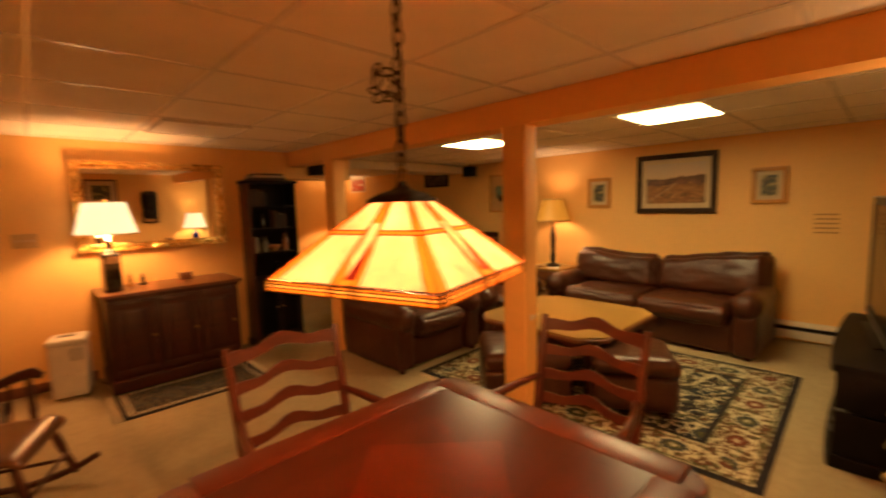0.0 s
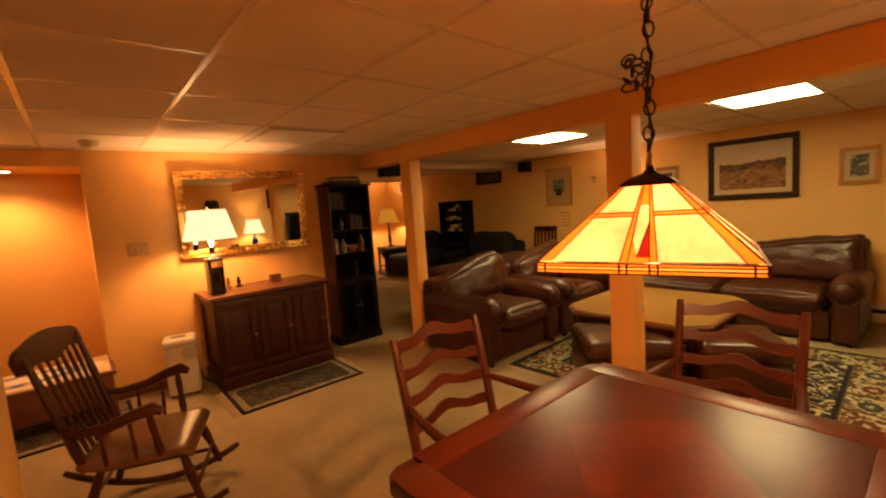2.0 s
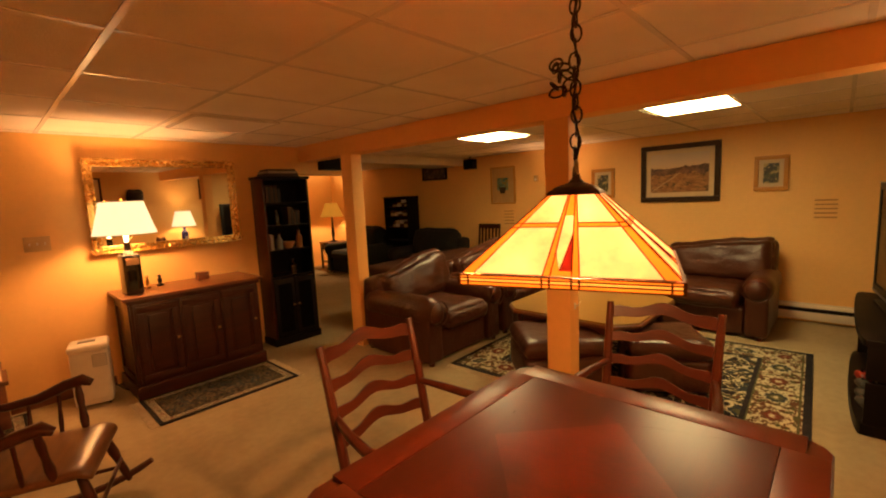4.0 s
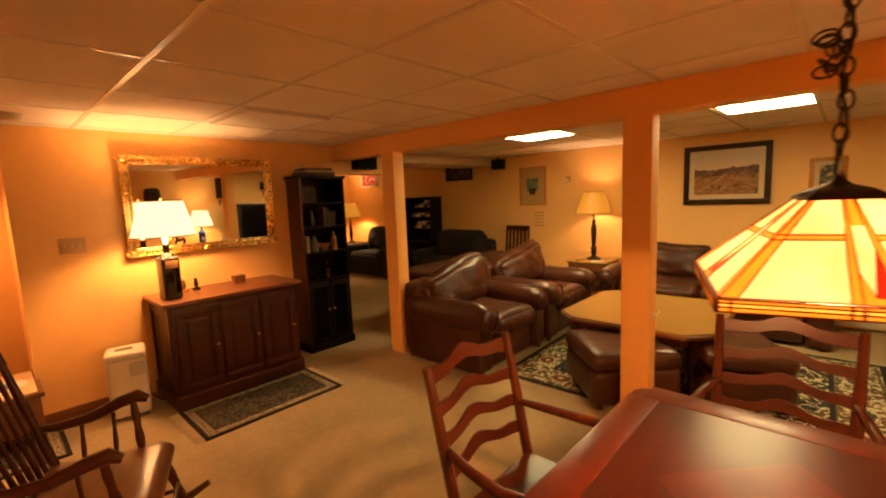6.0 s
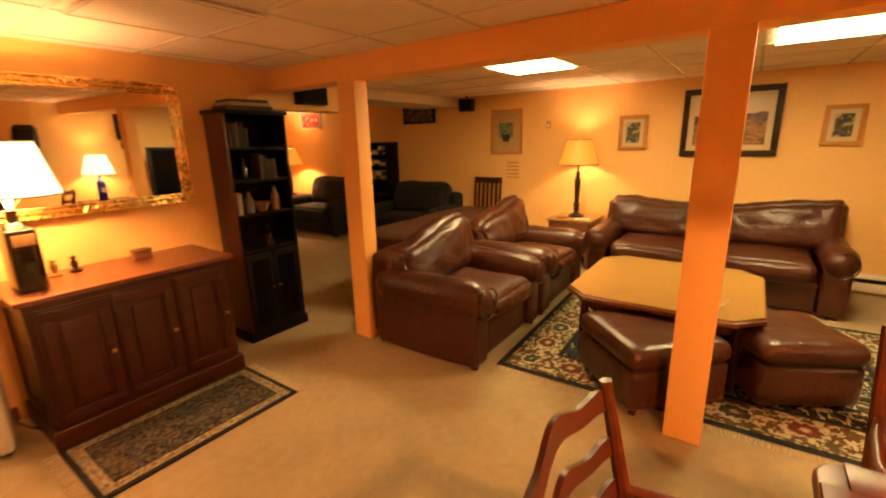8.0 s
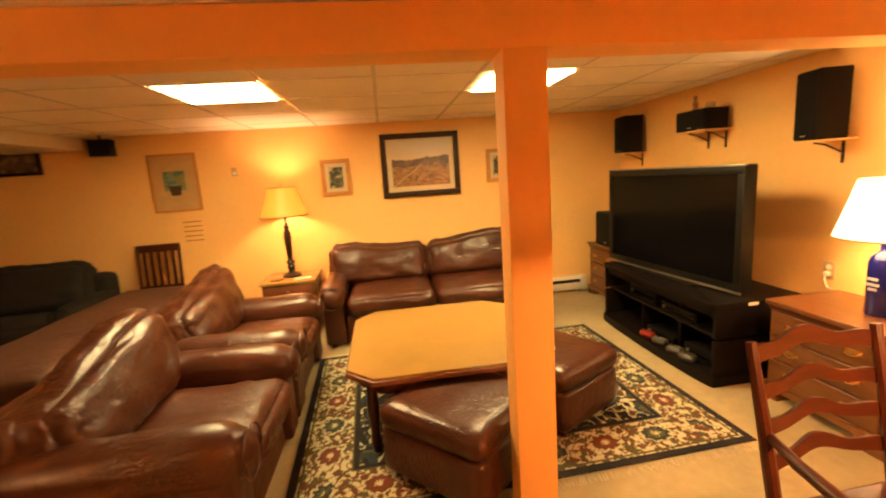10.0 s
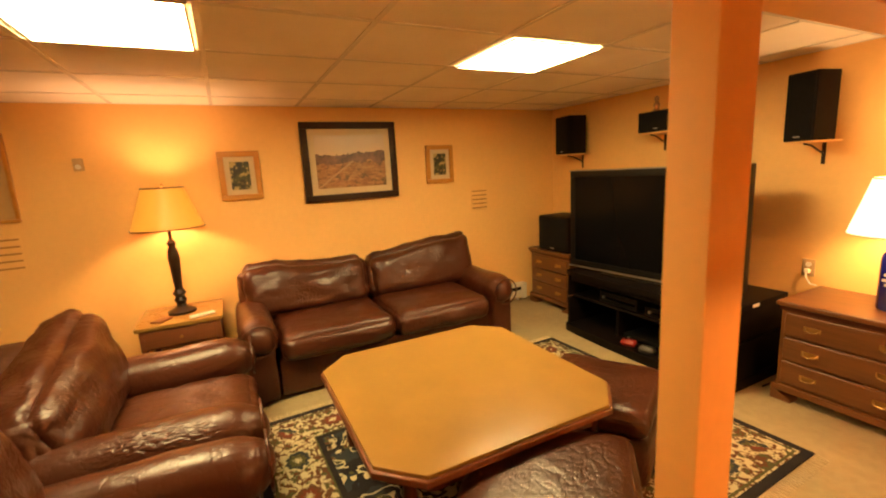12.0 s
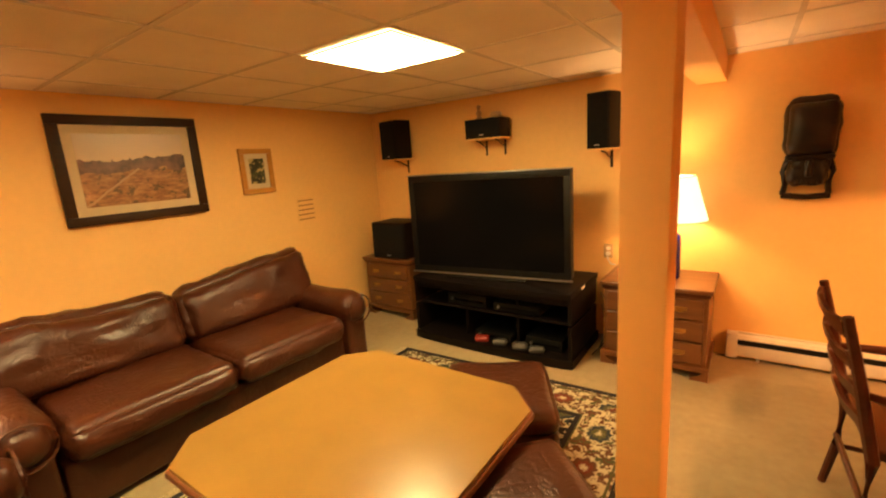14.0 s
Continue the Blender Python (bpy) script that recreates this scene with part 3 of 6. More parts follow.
# pendant over the dining table
def pendant(m):
    ob = thing("pendant_lamp", "square stained-glass pendant lamp, cream and amber, hung on a chain", "pendant lamp", m)
    r0, r1, z0, z1 = 0.046, 0.200, 0.180, 0.019
    part("canopy_cap", lathe(B(), [(0.078, 0.174), (0.076, 0.180), (0.052, 0.193), (0.022, 0.201), (0.012, 0.210), (0.009, 0.220)], n=4, m=pose(0, 0, 0, 0, 0, 45)), BRONZE, ob, "dark bronze cap")

    def on(side, u, s, out=0.0):
        """u across a face from -1 to 1, s from the top (0) to the rim (1)."""
        r = r0 + (r1 - r0) * s + out
        return Matrix.Rotation(radians(90 * side), 3, "Z") @ Vector((-r, u * (r0 + (r1 - r0) * s), z0 + (z1 - z0) * s))

    def pane(side, q, mat):
        bm = B()
        a = [bm.verts.new(on(side, u, s)) for u, s in q]
        b = [bm.verts.new(on(side, u, s, -0.004)) for u, s in q]
        bm.faces.new(a), bm.faces.new(b[::-1])
        for i in range(len(q)):
            bm.faces.new((a[i], b[i], b[(i + 1) % len(q)], a[(i + 1) % len(q)]))
        return part("pane", bm, mat, ob)

    def strip(u0, u1, s0, s1):
        return [(u0, s0), (u0, s1), (u1, s1), (u1, s0)]

    for side in range(4):
        for u0, u1 in ((-0.87, -0.17), (0.17, 0.87)):
            pane(side, strip(u0, u1, 0.0, 0.39), GLASS_CREAM)
            pane(side, strip(u0, u1, 0.44, 0.98), GLASS_CREAM)
            pane(side, strip(u0, u1, 0.39, 0.44), GLASS_AMBER)
        for u0, u1 in ((-1.0, -0.87), (0.87, 1.0), (-0.17, -0.10), (0.10, 0.17)):
            pane(side, strip(u0, u1, 0.0, 0.98), GLASS_AMBER)
        # middle strip: a long pale kite above a red wedge
        pane(side, [(-0.10, 0.0), (-0.10, 0.30), (0.10, 0.30), (0.10, 0.0)], GLASS_AMBER)
        pane(side, [(0.0, 0.30), (-0.10, 0.30), (-0.10, 0.52), (0.02, 0.93), (0.10, 0.72), (0.10, 0.30)], GLASS_CREAM)
        pane(side, [(-0.10, 0.52), (-0.10, 0.93), (0.02, 0.93)], GLASS_RED)
        pane(side, [(0.10, 0.72), (0.02, 0.93), (0.10, 0.93)], GLASS_AMBER)
        pane(side, strip(-0.10, 0.10, 0.93, 0.98), GLASS_AMBER)
        # narrow apron below the rim
        R = Matrix.Rotation(radians(90 * side), 4, "Z")
        for za, zb, mt in ((0.0130, 0.0185, GLASS_AMBER), (0.0060, 0.0130, GLASS_APRON), (-0.001, 0.0060, GLASS_AMBER)):
            part("apron_pane", box(B(), -r1 - 0.002, -r1 + 0.002, -r1, r1, za, zb, m=R), mt, ob)
        bm = B()
        for za in (0.019, 0.0130, 0.0060, -0.002):
            box(bm, -r1 - 0.004, -r1 + 0.003, -r1 - 0.003, r1 + 0.003, za - 0.0012, za + 0.0012, m=R)
        for u in (-1, -0.91, -0.17, -0.10, 0.10, 0.17, 0.91, 1):
            box(bm, -r1 - 0.004, -r1 + 0.003, u * r1 - 0.0018, u * r1 + 0.0018, -0.002, 0.019, m=R)
        for u in (-1, -0.87, -0.17, -0.10, 0.10, 0.17, 0.87):
            tube(bm, [on(side, u, 0.0), on(side, u, 0.98)], 0.0014, 5)
        for s in (0.39, 0.44):
            tube(bm, [on(side, -1, s), on(side, -0.17, s)], 0.0014, 5)
            tube(bm, [on(side, 0.17, s), on(side, 1, s)], 0.0014, 5)
        tube(bm, [on(side, -0.10, 0.52), on(side, 0.02, 0.93), on(side, 0.10, 0.72)], 0.0012, 5)
        part("lead_came", bm, LEAD, ob, "dark lead strips between the panes")
    part("ceiling_hook", lathe(B(), [(0.001, 0.785), (0.04, 0.789), (0.05, 0.803)]), BRONZE, ob)
    bulb = part("light_bulb", lathe(B(), [(0.012, 0.15), (0.013, 0.13), (0.022, 0.105), (0.024, 0.085), (0.018, 0.068), (0.003, 0.060)], n=16), glow("lit_bulb", (1.0, 0.75, 0.4), 8.0), ob)
    part("socket", cyl(B(), (0, 0, 0.146), (0, 0, 0.178), 0.016), BRONZE, ob)
    part("finial", lathe(B(), [(0.004, -0.012), (0.018, -0.010), (0.020, -0.004), (0.006, 0.002), (0.004, 0.058)], n=14), WHITE, ob, "pale finial disc under the bulb")
    part("top_ring", tube(B(), [(0.017 * math.cos(k * math.pi / 7), 0.0, 0.234 + 0.017 * math.sin(k * math.pi / 7)) for k in range(14)], 0.0032, 6, True), BRASS, ob)
    # chain: oval links, each turned a quarter from the next
    z, i = 0.246, 0
    ring = [(0.011 * math.cos(k * math.pi / 6), 0.0, 0.018 * math.sin(k * math.pi / 6)) for k in range(12)]
    link = mesh_from("chain_link", tube(B(), ring, 0.0024, 6, True), BRONZE)
    while z < 0.765:
        o = new("chain_link", link)
        o.parent = ob
        o.matrix_basis = pose(0.002 * math.sin(i * 1.7), 0.002 * math.cos(i), z + 0.018, 0, 5 * math.sin(i * 2.1), 90 * (i % 2) + 8 * math.sin(i))
        z, i = z + 0.029, i + 1
    for k in range(9):
        a = k * 0.7
        o = new("chain_link", link)
        o.parent = ob
        o.matrix_basis = pose(-0.016 - 0.022 * math.cos(a), 0.026 + 0.012 * math.sin(k), 0.431 + 0.030 * math.sin(a), 30 * k, 40 + 35 * k, 60 * k)
    part("cord", tube(B(), [(0.006 * math.sin(k * 1.1), 0.006 * math.cos(k * 1.1), 0.218 + 0.0282 * k) for k in range(21)], 0.003, 6), BRONZE, ob)
    return ob


pendant(pose(0.97, 1.0, 1.326, 0, 0, 17) @ Matrix.Diagonal((1.04, 1.04, 1.0, 1)))


# ---------------------------------------------------------------- table lamps
def shade_mesh(r_top, r_bot, z0, z1, n=32, pleat=0.0):
    bm = B()
    inner = 0.004
    prof = [(r_bot, z0), (r_bot * 0.66 + r_top * 0.34, z0 * 0.66 + z1 * 0.34 - 0.004), (r_bot * 0.33 + r_top * 0.67, z0 * 0.33 + z1 * 0.67 - 0.004), (r_top, z1)]
    prof += [(r - inner, z) for r, z in prof[::-1]]
    rings = []
    for r, z in prof:
        rings.append([bm.verts.new(((r + pleat * (i % 2)) * math.cos(2 * math.pi * i / n), (r + pleat * (i % 2)) * math.sin(2 * math.pi * i / n), z)) for i in range(n)])
    rings.append(rings[0])
    for a, b in zip(rings, rings[1:]):
        for i in range(n):
            bm.faces.new((a[i], a[(i + 1) % n], b[(i + 1) % n], b[i]))
    return bm


def trim_ring(r, z, k, n=32):
    return tube(B(), [(r * math.cos(2 * math.pi * i / n), r * math.sin(2 * math.pi * i / n), z) for i in range(n)], k, 6, True)


def bottle_lamp(name, label, m, glass, square, h, shade_z, r_top, r_bot):
    ob = thing(name, label, "table lamp", m)
    if square:
        bm = B()
        box(bm, -0.062, 0.062, -0.062, 0.062, 0, h * 0.78, 0.02, 3)
        lathe(bm, [(0.055, h * 0.77), (0.045, h * 0.82), (0.024, h * 0.86), (0.022, h * 0.97), (0.027, h * 0.975), (0.027, h)], n=18)
    else:
        bm = lathe(B(), [(0.055, 0.0), (0.062, 0.01), (0.062, h * 0.70), (0.055, h * 0.78), (0.03, h * 0.84), (0.021, h * 0.88), (0.021, h * 0.96), (0.026, h * 0.965), (0.026, h)])
    part("bottle", bm, glass, ob)
    if not square:
        bm = B()
        for k, (w, z) in enumerate(((0.05, 0.20), (0.062, 0.17), (0.04, 0.145))):
            box(bm, -w / 2, w / 2, 0.058, 0.0632, z - 0.006, z + 0.008)
        part("bottle_label", bm, plain("pale_print", (0.5, 0.5, 0.55), 0.6), ob, "pale printed emblem")
    else:
        part("bottle_label", box(B(), -0.045, 0.045, -0.0645, -0.0625, h * 0.58, h * 0.72, 0.0008), plain("tan_paper", (0.45, 0.25, 0.12), 0.7), ob, "small tan paper label")
    part("harp", tube(B(), [(0, 0, h), (0.05, 0, h + 0.05), (0.055, 0, shade_z[1] - 0.06), (0, 0, shade_z[1] - 0.004)], 0.003, 6), BRASS, ob)
    part("bulb", lathe(B(), [(0.012, h + 0.01), (0.014, h + 0.04), (0.028, h + 0.08), (0.02, h + 0.12), (0.003, h + 0.128)], n=14), glow("lit_bulb", (1.0, 0.75, 0.4), 8.0), ob)
    sh = part("lampshade", shade_mesh(r_top, r_bot, shade_z[0], shade_z[1], 48, 0.0015), SHADE_WHITE, ob, "glowing white pleated fabric shade")
    part("shade_trim", trim_ring(r_bot, shade_z[0], 0.004), MAT_BOARD, sh)
    part("shade_trim", trim_ring(r_top, shade_z[1], 0.004), MAT_BOARD, sh)
    part("finial", lathe(B(), [(0.004, shade_z[1] - 0.006), (0.01, shade_z[1] + 0.006), (0.012, shade_z[1] + 0.016), (0.003, shade_z[1] + 0.03)], n=10), BRASS, ob)
    return ob


# ---------------------------------------------------------------- dining corner
def dining_table(m, w, d):
    ob = thing("dining_table", "square cherry-stained wooden dining table with inlaid top", "table", m)
    hw, hd = w / 2, d / 2

    def rim(k):
        # a square outline with nipped, scalloped corners
        out = []
        for sx, sy in ((1, -1), (1, 1), (-1, 1), (-1, -1)):
            ax, ay = sx * (hw - k), sy * (hd - k)
            c = 0.055
            a, b = (ax, ay - sy * c), (ax - sx * c, ay)
            if sx * sy < 0:
                a, b = b, a
            mid = (ax - sx * 0.020, ay - sy * 0.020)
            out += [a, mid, b]
        return out
    part("tabletop_edge", prism(B(), rim(0.0), 0.705, 0.738, bevel=0.008), CHERRY, ob)
    q = 0.115
    for a in ((-hw + 0.006, -hw + q, -hd + 0.06, hd - 0.06), (hw - q, hw - 0.006, -hd + 0.06, hd - 0.06)):
        part("border_board", box(B(), *a, 0.738, 0.7495, 0.002), CHERRY, ob)
    for a in ((-hw + q, hw - q, -hd + 0.006, -hd + q), (-hw + q, hw - q, hd - q, hd - 0.006)):
        part("border_board", box(B(), *a, 0.738, 0.7495, 0.002), CHERRY_INLAY, ob)
    # four mitred veneer panels round a lighter diamond
    e, g = hw - q - 0.002, hd - q - 0.002
    du, dv = 0.30, 0.28
    corner = [(-e, -g), (e, -g), (e, g), (-e, g)]
    tip = [(0, -dv), (du, 0), (0, dv), (-du, 0)]
    for i in range(4):
        part("veneer_panel", prism(B(), [corner[i], corner[(i + 1) % 4], tip[i]], 0.738, 0.7485), CHERRY_DARK, ob)
        part("veneer_panel", prism(B(), [corner[i], tip[i], tip[i - 1]], 0.738, 0.7484), CHERRY_DARK, ob)
    part("inlay_diamond", prism(B(), tip, 0.738, 0.7486), CHERRY_INLAY, ob, "lighter red veneer diamond")
    for a in ((-hw + 0.09, hw - 0.09, -hd + 0.07, -hd + 0.09), (-hw + 0.09, hw - 0.09, hd - 0.09, hd - 0.07), (-hw + 0.07, -hw + 0.09, -hd + 0.09, hd - 0.09), (hw - 0.09, hw - 0.07, -hd + 0.09, hd - 0.09)):
        part("apron", box(B(), *a, 0.60, 0.705, 0.002), CHERRY, ob)
    for sx in (-1, 1):
        for sy in (-1, 1):
            bm = B()
            x, y = sx * (hw - 0.1), sy * (hd - 0.1)
            box(bm, x - 0.04, x + 0.04, y - 0.04, y + 0.04, 0.56, 0.704, 0.004)
            turned(bm, (x, y, 0.0), (x, y, 0.56), [0.022, 0.03, 0.024, 0.026, 0.034, 0.045, 0.052, 0.05, 0.04, 0.028, 0.036, 0.03, 0.038], 16)
            part("leg", bm, CHERRY, ob)
    return ob


def ladder_chair(m):
    """Faces local +y, back at local y = -0.22."""
    ob = thing("dining_chair", "cherry-stained ladder-back dining armchair with waved slats", "chair", m, "dining chairs")
    bm = B()
    prism(bm, [(-0.22, -0.2), (0.22, -0.2), (0.25, 0.20), (0.18, 0.24), (-0.18, 0.24), (-0.25, 0.20)], 0.43, 0.465, bevel=0.012)
    part("seat", bm, CHERRY, ob)

    def back(z):
        return -0.20 - 0.10 * max(0, (z - 0.44)) / 0.51 - 0.03 * max(0, z - 0.7)
    for s in (-1, 1):
        bm = B()
        pts = [(s * 0.225, -0.24, 0.0), (s * 0.225, -0.205, 0.2), (s * 0.225, -0.195, 0.42)] + [(s * (0.225 + 0.012 * i / 4), back(0.44 + 0.51 * i / 4), 0.44 + 0.51 * i / 4) for i in range(1, 5)]
        tube(bm, pts, [0.016, 0.018, 0.021, 0.021, 0.020, 0.018, 0.016], 8)
        part("back_post", bm, CHERRY, ob)
        bm = B()
        turned(bm, (s * 0.21, 0.19, 0.0), (s * 0.21, 0.19, 0.43), [0.014, 0.018, 0.014, 0.02, 0.024, 0.02, 0.022], 12)
        part("front_leg", bm, CHERRY, ob)
        bm = B()
        tube(bm, [(s * 0.225, back(0.67) + 0.01, 0.67), (s * 0.255, -0.12, 0.66), (s * 0.275, 0.02, 0.655), (s * 0.27, 0.12, 0.665), (s * 0.245, 0.17, 0.66)], [0.014, 0.018, 0.02, 0.022, 0.016], 10)
        part("armrest", bm, CHERRY, ob)
        part("arm_support", turned(B(), (s * 0.245, 0.13, 0.455), (s * 0.26, 0.10, 0.655), [0.014, 0.02, 0.015, 0.018, 0.012], 10), CHERRY, ob)
        part("side_stretcher", cyl(B(), (s * 0.222, -0.21, 0.2), (s * 0.21, 0.18, 0.2), 0.011), CHERRY, ob)
    for i, z in enumerate((0.55, 0.66, 0.77, 0.885)):
        tilt = 12
        mm = Matrix.Translation((0, back(z) - 0.012, z)) @ Matrix.Rotation(radians(tilt), 4, "X")
        part("back_slat", wavy(B(), 0.45, -0.022, 0.022 + (0.008 if i == 3 else 0), 0.014, mm @ Matrix.Scale(-1, 4, (0, 1, 0)), 0.042, 24, 0.013), CHERRY, ob)
    part("front_stretcher", cyl(B(), (-0.21, 0.19, 0.23), (0.21, 0.19, 0.23), 0.012), CHERRY, ob)
    part("back_stretcher", cyl(B(), (-0.222, -0.21, 0.25), (0.222, -0.21, 0.25), 0.012), CHERRY, ob)
    return ob


dining_table(pose(1.07, 1.05, 0), 1.13, 1.04)
chair = ladder_chair(pose(1.11, 1.71, 0, 0, 0, 180))
copy_thing(chair, pose(1.83, 1.13, 0, 0, 0, 92))


def rocking_chair(m):
    """Faces local +y."""
    ob = thing("rocking_chair", "dark wooden spindle-back rocking chair with brown seat", "rocking chair", m)
    bm = B()
    soft(bm, -0.25, 0.25, -0.22, 0.25, 0.36, 0.40, 0.019, 8)
    for v in bm.verts:
        v.co.z += 0.10 * max(0, v.co.y - 0.14) ** 1 - 0.9 * max(0, v.co.y - 0.21) ** 1 + 0.25 * max(0, -v.co.y - 0.1) ** 1
    part("seat", bm, PINE, ob, "honey brown scooped seat")
    for s in (-1, 1):
        bm = B()
        pts = [(s * 0.235, -0.48 + 0.86 * i / 12, 0.022 + 0.13 * ((i - 6.6) / 6) ** 2) for i in range(13)]
        tube(bm, pts, [0.014] + [0.019] * 11 + [0.015], 8)
        part("rocker", bm, WALNUT, ob)
        part("front_leg", turned(B(), (s * 0.235, 0.27, 0.05), (s * 0.19, 0.19, 0.37), [0.014, 0.02, 0.017, 0.024, 0.02, 0.016], 10), WALNUT, ob)
        part("back_leg", turned(B(), (s * 0.235, -0.25, 0.05), (s * 0.18, -0.14, 0.37), [0.014, 0.02, 0.017, 0.024, 0.02, 0.016], 10), WALNUT, ob)
        part("side_stretcher", cyl(B(), (s * 0.222, 0.25, 0.14), (s * 0.222, -0.22, 0.14), 0.010), WALNUT, ob)
        part("back_post", turned(B(), (s * 0.22, -0.19, 0.38), (s * 0.24, -0.335, 0.95), [0.017, 0.02, 0.014, 0.018, 0.014, 0.012], 10), WALNUT, ob)
        bm = B()
        tube(bm, [(s * 0.225, -0.265, 0.60), (s * 0.255, -0.18, 0.575), (s * 0.27, -0.06, 0.585), (s * 0.28, 0.05, 0.625), (s * 0.28, 0.12, 0.64), (s * 0.28, 0.16, 0.615)], [0.015, 0.02, 0.024, 0.028, 0.03, 0.018], 10)
        part("armrest", bm, WALNUT, ob)
        part("arm_post", turned(B(), (s * 0.235, 0.12, 0.38), (s * 0.275, 0.10, 0.62), [0.014, 0.02, 0.014, 0.018, 0.012], 10), WALNUT, ob)
        for y in (-0.10, 0.02):
            part("arm_spindle", turned(B(), (s * 0.24, y, 0.385), (s * 0.268, y, 0.585), [0.008, 0.011, 0.008, 0.009], 8), WALNUT, ob)
    for i in range(7):
        x = -0.165 + 0.055 * i
        part("spindle", turned(B(), (x, -0.20, 0.375), (x * 1.2, -0.34, 0.91), [0.008, 0.012, 0.009, 0.008, 0.010, 0.007], 8), WALNUT, ob)
    # crest rail with rolled ears
    bm = B()
    outline = []
    for i in range(21):
        u = -1 + i / 10
        outline.append((u * 0.285, 0.10 + 0.02 * math.cos(u * 3.1) - 0.03 * max(0, abs(u) - 0.85) / 0.15))
    for i in range(21):
        u = 1 - i / 10
        outline.append((u * 0.285, -0.02 - 0.015 * math.cos(u * 6.2) + 0.02 * max(0, abs(u) - 0.85) / 0.15))
    prism(bm, outline, -0.013, 0.013, Matrix.Translation((0, -0.34, 0.905)) @ Matrix.Rotation(radians(106), 4, "X"))
    part("crest_rail", bm, WALNUT, ob)
    for y in (0.25, -0.22):
        part("cross_stretcher", cyl(B(), (-0.21, y, 0.19), (0.21, y, 0.19), 0.010), WALNUT, ob)
    return ob


rocking_chair(pose(0.095, 3.226, 0, 0, 0, -111))


# ---------------------------------------------------------------- leather seating
def rolled_arm(bm, x0, x1, y0, y1, z1, seed):
    soft(bm, x0 + 0.03, x1 - 0.03, y0 + 0.03, y1, 0.03, z1 - 0.12, 0.03, 8, (0, 0, 0), 0.006, seed)
    return bm


def arm_roll(x0, x1, y0, y1, z1, seed):
    bm = B()
    soft(bm, x0, x1, y0, y1, z1 - 0.26, z1, 0.125, 12, (0, 0.02, 0), 0.010, seed)
    return bm


def sofa(name, label, m, w, d, seats, arm=0.24, back_h=0.88, material=None, seed=1.0, category="sofa", group="", slump=0.1, spread=0.02, rise=(), wander=0.012):
    """Faces local -y; local origin at the middle of the back, on the floor."""
    mat = material or LEATHER
    ob = thing(name, label, category, m, group)
    hw = w / 2
    part("base", soft(B(), -hw + arm - 0.02, hw - arm + 0.02, -d + 0.07, -0.12, 0.03, 0.30, 0.03, 8, (0, 0, 0), 0.005, seed), mat, ob)
    part("back_frame", soft(B(), -hw + 0.05, hw - 0.05, -0.24, -0.02, 0.05, back_h - 0.13, 0.06, 10, (0, 0, 0.01), 0.012, seed + 2), mat, ob)
    for s in (-1, 1):
        x0, x1 = (hw - arm, hw) if s > 0 else (-hw, -hw + arm)
        part("arm_panel", rolled_arm(B(), x0, x1, -d, -0.10, 0.60, seed + s), mat, ob)
        roll = part("arm_roll", arm_roll(x0, x1, -d - 0.02, -0.08, 0.62, seed + 3 * s), mat, ob)
        part("arm_welt", tube(B(), [((x0 + x1) / 2 + 0.108 * math.cos(a * math.pi / 8), -d - 0.018, 0.49 + 0.108 * math.sin(a * math.pi / 8)) for a in range(16)], 0.006, 6, True), mat, roll)
        for y in (-d + 0.08, -0.1):
            part("foot", cyl(B(), (s * (hw - 0.1), y, 0.0), (s * (hw - 0.1), y, 0.05), 0.025, 0.032), WALNUT, ob)
    step = (w - 2 * arm) / seats
    for i in range(seats):
        a = -hw + arm + step * i
        part("seat_cushion", soft(B(), a + 0.004, a + step - 0.004, -d - 0.01, -0.22, 0.29, 0.47, 0.075, 22, (0, 0.02, 0.03), 0.008, seed + 5 * i, None, 4), mat, ob)
        mm = Matrix.Translation((a + step / 2, -0.30, 0.42)) @ Matrix.Rotation(radians(-14), 4, "X")
        # loose cushions: they reach out over the arms and butt against each other
        out_l, out_r = (spread if i == 0 else wander), (spread if i == seats - 1 else -wander)
        bm = soft(B(), -step / 2 - out_l, step / 2 + out_r, -0.14, 0.11, 0.0, back_h - 0.40, 0.10, 30, (0.01, 0.08, 0.025), 0.015, seed + 7 * i + 3, mm, 4.5)
        for v in bm.verts:
            # gathered folds that fan out from the lower seam
            w = Vector((v.co.x * 15 + 4 * v.co.z, 0.0, v.co.z * 5 + seed + 5 * i))
            if v.co.y < -0.2:
                v.co.y += 0.008 * noise.noise(w) * min(1.0, max(0.0, (0.95 - v.co.z) / 0.3))
        for v in bm.verts:
            k = max(0.0, v.co.z - 0.6)
            v.co.z -= slump * k * 4 * noise.noise(Vector((v.co.x * 2.2 + seed, 0, i)))
            if rise:
                lo, hi = rise[i]
                v.co.z += (lo + (hi - lo) * (v.co.x - a) / step) * max(0.0, min(1.0, (v.co.z - 0.45) / 0.4))
        part("back_cushion", bm, mat, ob)
    return ob


